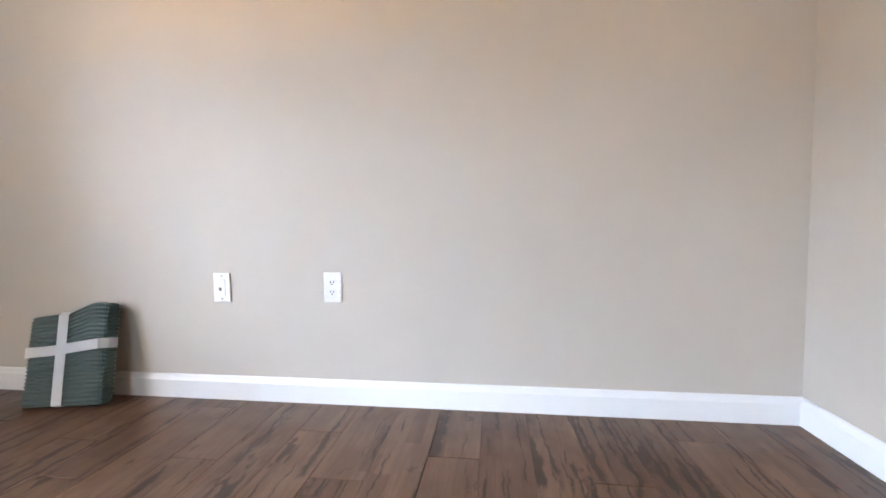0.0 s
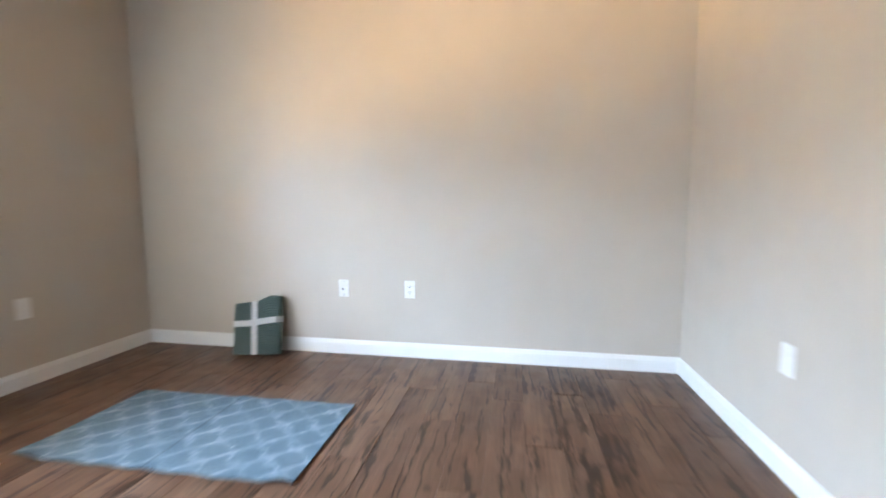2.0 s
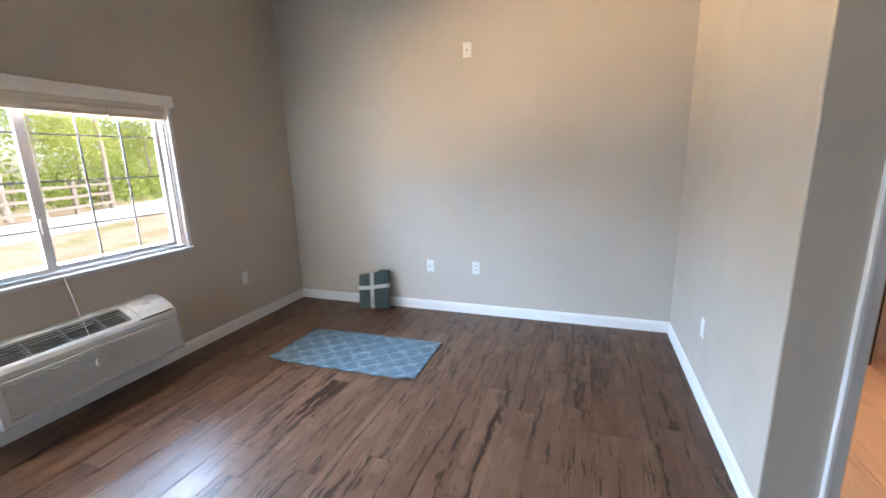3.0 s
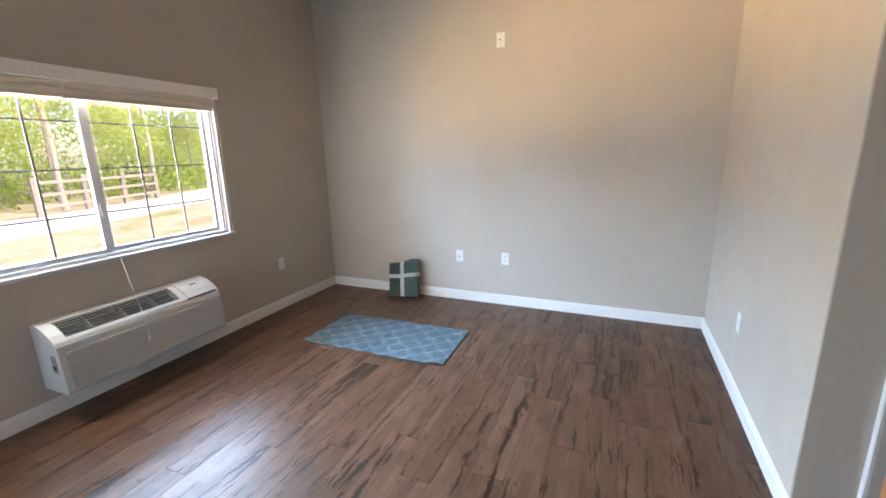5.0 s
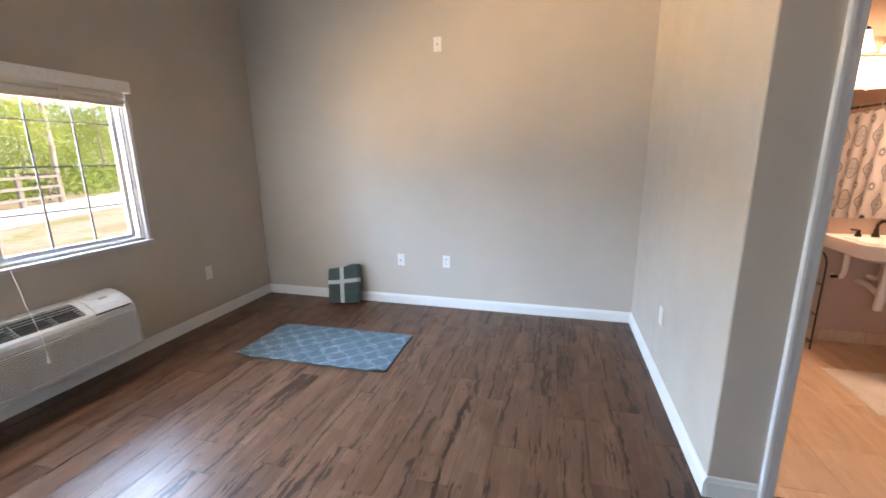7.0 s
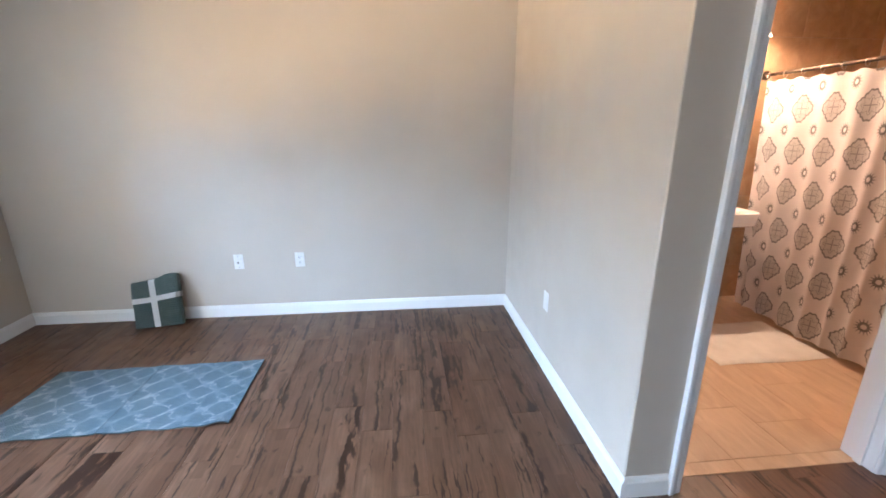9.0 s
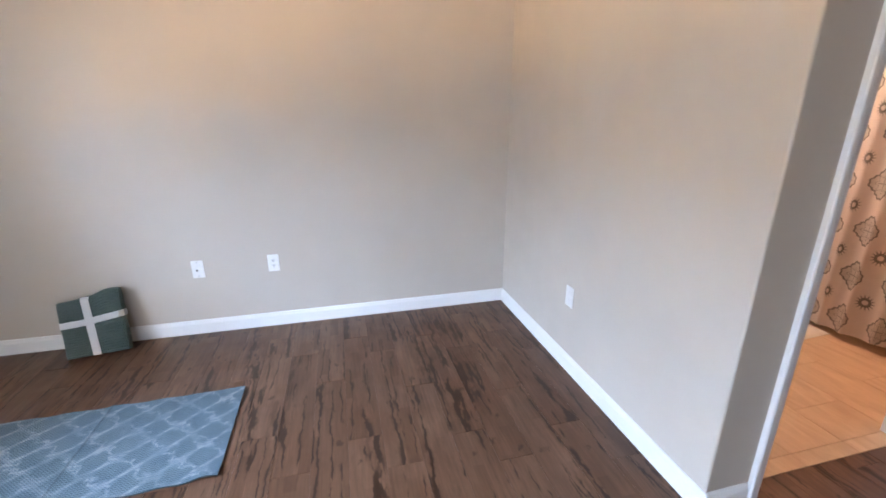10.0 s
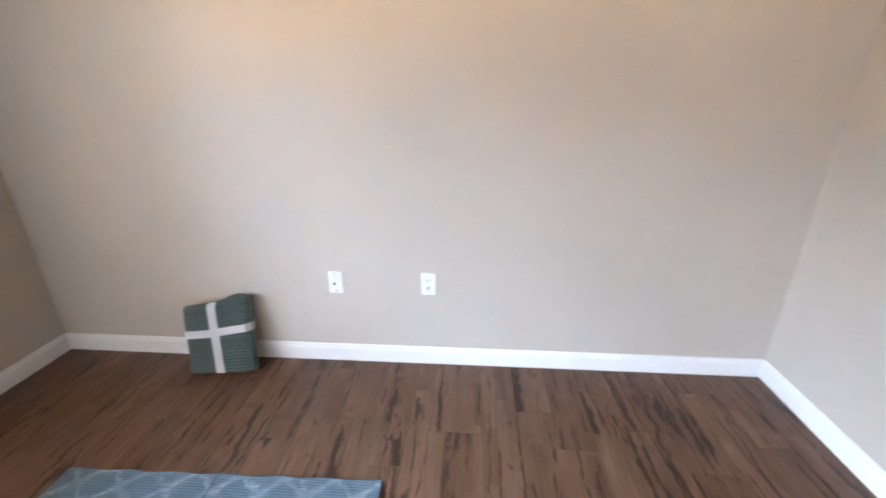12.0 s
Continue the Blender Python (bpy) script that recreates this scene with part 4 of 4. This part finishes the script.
    for s in (-1, 1):
        bm = bmesh.new()
        tube(bm, [(s * 0.11 - 0.03, -0.12, 0.33), (s * 0.11 - 0.03, -0.12, 0.19), (s * 0.11 - 0.03, -0.10, 0.145), (s * 0.11 - 0.03, -0.05, 0.13), (s * 0.11 - 0.03, 0.0, 0.13)], 0.017, 10)
        part("supply_pipe", bm, "pipe", pipes, smooth=True)
    bm = bmesh.new()
    tube(bm, [(-0.14, -0.085, 0.14), (-0.195, -0.085, 0.14)], 0.012, 10)
    part("stop_valve", bm, "bronze", pipes, smooth=True)


sink()

mirror = thing("wall_mirror", (1.530, Y_SINK, 0.962), "frameless rectangular mirror above the sink", "mirror")
part("mirror_glass", boxes(((-0.300, -0.006, 0), (0.300, -0.0005, 0.89)), bevel=0.001), "mirror", mirror)
for mx in (-0.2, 0.2):
    part("clip", boxes(((mx - 0.012, -0.010, 0.882), (mx + 0.012, -0.0003, 0.900)), bevel=0.002), "pipe", mirror)


def vanity_light():
    th = thing("vanity_light", (1.463, Y_SINK, 2.06), "bronze vanity light bar with four lit frosted glass shades", "wall lamp")
    bm = boxes(((-0.370, -0.022, 0.0), (0.370, -0.0005, 0.115)), bevel=0.004)
    bm2 = boxes(((-0.345, -0.032, 0.022), (0.345, -0.0221, 0.093)), bevel=0.004)
    back = part("back_plate", bm, "lamp_plate", th, "bronze back plate, lightened for the lamplight on it")
    part("raised_plate", bm2, "lamp_plate", back)
    for bx in (1.19, 1.373, 1.557, 1.74):
        x = bx - 1.463
        bm = bmesh.new()
        tube(bm, [(x, -0.03, 0.06), (x, -0.075, 0.100), (x, -0.115, 0.155), (x, -0.14, 0.165), (x, -0.14, 0.145)], 0.007, 10)
        part("arm", bm, "bronze", th, smooth=True)
        bm = bmesh.new()
        lathe(bm, [(0.006, 0.158), (0.022, 0.152), (0.030, 0.138), (0.031, 0.130)], (x, -0.14, 0), 18)
        part("cap", bm, "bronze", th, smooth=True)
        bm = bmesh.new()
        lathe(bm, [(0.029, 0.131), (0.034, 0.105), (0.043, 0.070), (0.056, 0.035), (0.072, 0.008), (0.069, 0.008), (0.053, 0.036), (0.040, 0.071), (0.031, 0.105), (0.026, 0.131)], (x, -0.14, 0), 24, cap=False)
        part("shade", bm, "glow", th, "lit frosted bell shade", smooth=True)


vanity_light()


def shower_curtain():
    RX, RZ = 1.965, 1.828
    rod = thing("curtain_rod", (RX, 0, RZ), "bronze shower curtain rod with rings", "curtain rod")
    bm = bmesh.new()
    tube(bm, [(0, Y_SINK - 0.015, 0), (0, Y_BATH + 0.03, 0)], 0.0125, 14)
    part("rod", bm, "bronze", rod, smooth=True)
    for y0, y1 in ((Y_SINK - 0.0005, Y_SINK - 0.02), (Y_BATH + 0.0125, Y_BATH + 0.032)):
        bm = bmesh.new()
        tube(bm, [(0, y0, 0), (0, y1, 0)], 0.034, 18)
        part("flange", bm, "bronze", rod, smooth=True)
    th = thing("shower_curtain", (RX, 0, 0.0), "cream shower curtain printed with grey medallions, hanging in soft folds", "curtain")
    Y0, Y1, ZT, ZB = -0.07, -1.72, 1.785, 0.050
    NU, NV = 240, 40
    bm = bmesh.new()
    uv = bm.loops.layers.uv.new("UVMap")
    grid = []
    for j in range(NV + 1):
        v = j / NV
        row = []
        for i in range(NU + 1):
            u = i / NU
            amp = 0.007 + 0.008 * v
            ph = u * 2 * math.pi * 9 + 0.9 * math.sin(u * 11)
            x = -0.015 - 0.075 * v + amp * math.sin(ph) + 0.007 * math.sin(ph * 0.43 + 1.3) * (0.4 + v)
            y = Y0 + (Y1 - Y0) * u - 0.20 * v * (1 - u) ** 2 + 0.012 * math.cos(ph) * v
            z = ZT + (ZB - ZT) * v + (0.012 * math.sin(u * 10) if j == NV else 0) - (0.014 * (1 - math.cos(u * 2 * math.pi * 12)) * 0.5 if j == 0 else 0)
            row.append((bm.verts.new((x, y, z)), u * 2.12, z))
        grid.append(row)
    for j in range(NV):
        for i in range(NU):
            q = (grid[j][i], grid[j][i + 1], grid[j + 1][i + 1], grid[j + 1][i])
            f = bm.faces.new([p[0] for p in q])
            for loop, p in zip(f.loops, q):
                loop[uv].uv = (p[1], p[2])
    bmesh.ops.solidify(bm, geom=list(bm.faces), thickness=0.0012)
    part("cloth", bm, "curtain", th, smooth=True)
    for k in range(13):
        y = Y0 + (Y1 - Y0) * k / 12
        bm = bmesh.new()
        pts = [(0.0165 * math.cos(a) - 0.002, y + 0.002 * math.sin(a), RZ - 0.009 + 0.025 * math.sin(a)) for a in [2 * math.pi * q / 16 for q in range(17)]]
        tube(bm, pts, 0.0013, 6)
        part("ring", bm, "pipe", th)


shower_curtain()


def bath_mat():
    bm = bmesh.new()
    N, K = 48, 36
    rows = []
    for j in range(K + 1):
        row = []
        for i in range(N + 1):
            u, v = i / N, j / K
            e = min(u, 1 - u, v, 1 - v)
            z = 0.004 + 0.011 * min(1, e / 0.04) ** 0.5 + 0.002 * math.sin(u * 60) * math.sin(v * 44)
            row.append(bm.verts.new((-0.39 + 0.78 * u, -0.27 + 0.54 * v + 0.006 * math.sin(u * 8), z)))
        rows.append(row)
    for j in range(K):
        for i in range(N):
            bm.faces.new((rows[j][i], rows[j][i + 1], rows[j + 1][i + 1], rows[j + 1][i]))
    g = bmesh.ops.extrude_face_region(bm, geom=list(bm.faces))
    for v in [q for q in g["geom"] if isinstance(q, bmesh.types.BMVert)]:
        v.co.z = 0.0005
    ob = part("bath_mat", bm, "mat", smooth=True, at=pose(1.505, -0.805, 0))
    tagged(ob, "cream shaggy bath mat on the tile floor", "bath mat")


bath_mat()


def rack():
    """A small three-tier stand of dark wire with a rolled towel."""
    th = thing("storage_rack", (1.062, -0.135, 0), "dark metal three-tier stand beside the sink", "rack")
    HX, HY = 0.138, 0.088
    for sx in (-1, 1):
        bm = bmesh.new()
        pts = [(sx * HX, -HY, 0.0), (sx * HX, -HY, 0.645)] + [(sx * HX, -HY + HY * (1 - math.cos(a)), 0.645 + 0.085 * math.sin(a)) for a in [math.pi * k / 10 for k in range(1, 11)]] + [(sx * HX, HY, 0.0)]
        tube(bm, pts, 0.006, 8)
        part("side_frame", bm, "bronze", th, smooth=True)
    for z in (0.06, 0.27, 0.50):
        bm = bmesh.new()
        for y in (-HY, -HY / 3, HY / 3, HY):
            tube(bm, [(-HX, y, z), (HX, y, z)], 0.0022, 6)
        for x in (-HX, HX):
            tube(bm, [(x, -HY, z), (x, HY, z)], 0.0045, 6)
        part("shelf", bm, "bronze", th, smooth=True)
    tw = bmesh.new()
    tube(tw, [(-0.13, 0, 0), (-0.125, 0, 0), (0.12, 0, 0), (0.125, 0, 0)], 0.05, 20, [0.046, 0.05, 0.05, 0.046])
    tagged(part("rolled_towel", tw, "towel", at=pose(1.062, -0.135, 0.555), smooth=True), "rolled white towel on the dark metal stand", "towel")
    tw = bmesh.new()
    tube(tw, [(-0.12, 0, 0), (0.12, 0, 0)], 0.036, 18)
    tagged(part("rolled_towel", tw, "towel", at=pose(1.062, -0.135, 0.310), smooth=True), "small rolled white cloth on the lower shelf", "towel")


rack()

# ---- outside things ----


def fence(label, line):
    th = thing("rail_fence", (*line[0], -0.22), label, "fence")
    post = bmesh.new()
    box(post, (-0.07, -0.07, -0.05), (0.07, 0.07, 1.22), 0.01, 1)
    me = mesh_of("post", post, "fence")
    first = Vector((*line[0], 0))
    for x, y in line:
        p = new("post", me)
        p.parent, p.location = th, Vector((x, y, 0)) - first
    for (x0, y0), (x1, y1) in zip(line, line[1:]):
        a = Vector((x0, y0, 0)) - first
        d = Vector((x1 - x0, y1 - y0, 0))
        for z in (0.30, 0.68, 1.06):
            bm = boxes(((0, -0.022, z - 0.050), (d.length, 0.022, z + 0.050)), bevel=0.006)
            part("rail", bm, "fence", th, at=Matrix.Translation(a + Vector((0.075, 0, 0))) @ pose(0, 0, 0, 0, 0, math.degrees(math.atan2(d.y, d.x))))


fence("weathered white three-rail wooden fence along the drive", [(-17.2, 3.0), (-18.0, 4.7), (-18.8, 6.4), (-19.7, 8.2), (-21.6, 9.0), (-23.8, 9.5)])
fence("weathered white three-rail wooden fence before the woods", [(-25.5 - 0.04 * abs(k - 3), -9.0 + 2.4 * k) for k in range(8)])


def leaves(rng, n, spread, size, base):
    """Loose leaf blades round clump centres, as arrays for one mesh."""
    vs, fs = [], []
    for k in range(n):
        c = base[rng.randrange(len(base))]
        p = Vector(c) + Vector((rng.gauss(0, spread), rng.gauss(0, spread), rng.gauss(0, spread * 0.7)))
        a = Vector((rng.gauss(0, 1), rng.gauss(0, 1), rng.gauss(0, 0.8))).normalized()
        b = a.orthogonal().normalized()
        s = size * rng.uniform(0.6, 1.4)
        i = len(vs)
        vs += [p - a * s, p + b * s * 0.35, p + a * s, p - b * s * 0.35]
        fs.append((i, i + 1, i + 2, i + 3))
    return vs, fs


def leaf_mesh(name, vs, fs, material):
    me = bpy.data.meshes.new(name)
    me.from_pydata([tuple(v) for v in vs], [], fs)
    me.materials.append(M[material])
    return me


def tree(seed, place, height, lean, label):
    rng = random.Random(seed)
    th = thing("pine_tree", place, label, "tree", "trees beyond the drive")
    bm = bmesh.new()
    n = 12
    pts = [(lean[0] * (k / n) ** 1.4 * height + 0.05 * math.sin(k * 1.3 + seed), lean[1] * (k / n) ** 1.4 * height + 0.05 * math.cos(k * 1.7 + seed), -0.2 + height * k / n) for k in range(n + 1)]
    r0 = 0.0076 * height * rng.uniform(0.85, 1.15)
    tube(bm, pts, r0, 12, [r0 * (1.25 if k == 0 else 1 - 0.8 * k / n) for k in range(n + 1)])
    part("trunk", bm, "bark", th, smooth=True)
    clumps = []
    for k in range(16):
        h = rng.uniform(0.22, 0.98)
        i = min(n - 1, int(h * n))
        p = Vector(pts[i])
        a = rng.uniform(0, 6.28)
        L = rng.uniform(0.10, 0.22) * height * (1.15 - 0.7 * h)
        tip = p + Vector((math.cos(a) * L, math.sin(a) * L, rng.uniform(-0.05, 0.35) * L))
        bm = bmesh.new()
        mid = (p + tip) / 2 + Vector((0, 0, 0.08 * L))
        tube(bm, [p, mid, tip], 0.05, 6, [r0 * 0.28, r0 * 0.18, r0 * 0.06])
        part("limb", bm, "bark", th, smooth=True)
        clumps += [mid, tip, (mid + tip) / 2 + Vector((rng.gauss(0, 0.3), rng.gauss(0, 0.3), 0.25)), tip + Vector((rng.gauss(0, 0.5), rng.gauss(0, 0.5), 0.1))]
    vs, fs = leaves(rng, 6500, 0.5, 0.085, clumps)
    o = new("crown", leaf_mesh("crown", vs, fs, "leaf"))
    o.parent = th
    return th


TREES = [
    (1, (-22.6, 6.0, -0.22), 13, (0.0, -0.02)), (2, (-18.9, 4.45, -0.22), 12, (0.0, -0.02)), (3, (-20.2, 8.55, -0.22), 15, (0.0, -0.03)),
    (4, (-26.0, 14.6, -0.22), 11, (0.01, -0.02)), (5, (-19.0, -2.0, -0.22), 12, (0.0, 0.03)), (6, (-24.5, 2.0, -0.22), 13, (0.0, 0.01)),
    (7, (-26.5, 9.3, -0.22), 13, (0.02, 0.02)), (8, (-25.0, 17.5, -0.22), 13, (0.0, -0.02)), (9, (-29.0, 12.5, -0.22), 11, (0.0, 0.02)), (10, (-27.0, -2.0, -0.22), 13, (0.0, 0.0)),
]
for seed, place, h, ln in TREES:
    tree(seed, place, h, ln, "tall pine with a bare pale trunk and sunlit needles" if seed < 5 else "slender pine among the woods behind the fence")


def woods():
    rng = random.Random(77)
    base = []
    for k in range(420):
        y = rng.uniform(-26, 46)
        x = -27.5 - rng.uniform(0, 9) - 0.004 * (y - 8) ** 2
        base.append((x, y, rng.uniform(0.0, 9.5) * rng.uniform(0.4, 1.0)))
    vs, fs = leaves(rng, 70000, 1.0, 0.135, base)
    ob = new("far_woods", leaf_mesh("far_woods", vs, fs, "leaf"))
    tagged(ob, "bright green sunlit woods behind the fence", "woods", kind="stuff")
    base = []
    for k in range(260):
        y = rng.uniform(-16, 32)
        base.append((-20.5 - rng.uniform(0, 6.5), y, rng.uniform(-0.1, 0.9)))
    vs, fs = leaves(rng, 14000, 0.42, 0.13, base)
    ob = new("undergrowth", leaf_mesh("undergrowth", vs, fs, "brush"))
    tagged(ob, "low green undergrowth at the edge of the woods", "undergrowth", kind="stuff")


woods()

# ---- planks and tiles ----


def piece_mesh(name, wide, long, thick, bevel, material):
    bm = bmesh.new()
    vs = []
    for z, q in ((-thick, 0.0), (-bevel, 0.0), (0.0, bevel)):
        vs.append([bm.verts.new((sx * (wide / 2 - q), sy * (long / 2 - q), z)) for sx, sy in ((-1, -1), (1, -1), (1, 1), (-1, 1))])
    for a, b in zip(vs, vs[1:]):
        for k in range(4):
            bm.faces.new((a[k], a[(k + 1) % 4], b[(k + 1) % 4], b[k]))
    bm.faces.new(vs[-1])
    return mesh_of(name, bm, material)


def lay(parent, name, material, x_first, pitch, length, area, gap, seed, thick=0.003):
    """Rows of pieces along y, joints staggered row by row, cut at the edges of the area (x0, x1, y0, y1)."""
    rng = random.Random(seed)
    x0, x1, y0, y1 = area
    kept = {}
    k0 = math.floor((x0 - x_first) / pitch)
    x = x_first + k0 * pitch
    row = k0
    while x < x1 - 0.002:
        a, b = max(x, x0), min(x + pitch, x1)
        y = y0 - ((row * 0.37 + 0.09 * math.sin(row * 2.3)) % 1.0) * length
        while y < y1 - 0.002:
            c, d = max(y, y0), min(y + length, y1)
            if b - a > 0.012 and d - c > 0.012:
                key = (round(b - a - gap, 3), round(d - c - gap, 3))
                if key not in kept:
                    kept[key] = piece_mesh(name, *key, thick, 0.0009, material)
                ob = new(name, kept[key])
                ob.parent = parent
                ob.matrix_basis = pose((a + b) / 2, (c + d) / 2, rng.uniform(-0.0004, 0.0003), rng.uniform(-0.03, 0.03), rng.uniform(-0.15, 0.15), rng.choice((0, 180)))
            y += length
        x += pitch
        row += 1


lay(floor, "plank", "plank", -0.928, 0.1545, 0.915, (W + 0.0005, -0.0005, -5.5, -0.0005), 0.0011, 3)
lay(floor, "plank", "plank", -0.928, 0.1545, 0.915, (-0.0005, DOOR_X0, -5.5, Y_END), 0.0011, 4)
lay(floor, "plank", "plank", -0.928, 0.1545, 0.915, (DOOR_X0, DOOR_X1, -5.5, -1.862), 0.0011, 5)
lay(floor, "plank", "plank", -0.928, 0.1545, 0.915, (DOOR_X1, 2.0, -5.5, Y_END), 0.0011, 6)
lay(bath_floor, "tile", "bathtile", 0.30, 0.30, 0.60, (0.136, EAST - 0.001, Y_BATH + 0.013, Y_SINK - 0.0005), 0.0014, 6)
lay(bath_floor, "tile", "bathtile", 0.30, 0.30, 0.60, (DOOR_X0, DOOR_X1, -1.861, Y_BATH + 0.0125), 0.0014, 7)


def plank_rest(areas):
    """Planks in the rear of the room, joined into one mesh."""
    vs, fs = [], []
    for x0, x1, y0, y1 in areas:
        row, x = 0, x0
        while x < x1 - 0.01:
            b = min(x + 0.1545, x1)
            y = y0 - ((row * 0.37) % 1.0) * 0.915
            while y < y1 - 0.01:
                c, d = max(y, y0), min(y + 0.915, y1)
                i = len(vs)
                vs += [(x + q, r, z) for z in (-0.0022, 0.0) for q, r in ((0.001, c + 0.001), (b - x - 0.001, c + 0.001), (b - x - 0.001, d - 0.001), (0.001, d - 0.001))]
                fs += [(i + 4, i + 5, i + 6, i + 7)] + [(i + k, i + (k + 1) % 4, i + 4 + (k + 1) % 4, i + 4 + k) for k in range(4)]
                y += 0.915
            x += 0.1545
            row += 1
    me = bpy.data.meshes.new("plank_rest")
    me.from_pydata(vs, [], fs)
    me.materials.append(M["plank"])
    ob = new("plank_rest", me)
    ob.parent = floor
    ob["kind"] = "stuff"


plank_rest([(W + 0.001, 2.0, SOUTH + 0.001, -5.501), (2.001, EAST - 0.001, SOUTH + 0.001, Y_END - 0.016)])


def upright_tiles():
    """Tiled shower walls and the low tile skirting behind the sink."""
    back = tagged(new("shower_wall"), "brown stone-look tiles round the shower", kind="structure")
    me = piece_mesh("tile", 0.297, 0.297, 0.008, 0.0015, "shower")
    for i in range(4):
        for j in range(9):
            if 2.5 - j * 0.3 < 0.3:
                continue
            o = new("tile", me)
            o.parent = back
            o.matrix_basis = Matrix.Translation((1.912 + 0.15 + 0.3 * i * 0.99, Y_SINK - 0.009, 0.15 + 0.3 * j)) @ pose(0, 0, 0, 90, 0, 0)
    for i in range(6):
        for j in range(8):
            o = new("tile", me)
            o.parent = back
            o.matrix_basis = Matrix.Translation((EAST - 0.010, Y_SINK - 0.17 - 0.3 * i, 0.15 + 0.3 * j)) @ pose(0, 0, 0, 90, 0, -90)
    skirt = tagged(new("bathroom_baseboard"), "low brown tile skirting along the bathroom wall", kind="structure")
    me = piece_mesh("tile", 0.297, 0.095, 0.008, 0.0015, "bathtile")
    for i in range(6):
        o = new("tile", me)
        o.parent = skirt
        o.matrix_basis = Matrix.Translation((0.288 + 0.3 * i, Y_SINK - 0.009, 0.049)) @ pose(0, 0, 0, 90, 0, 0)


upright_tiles()
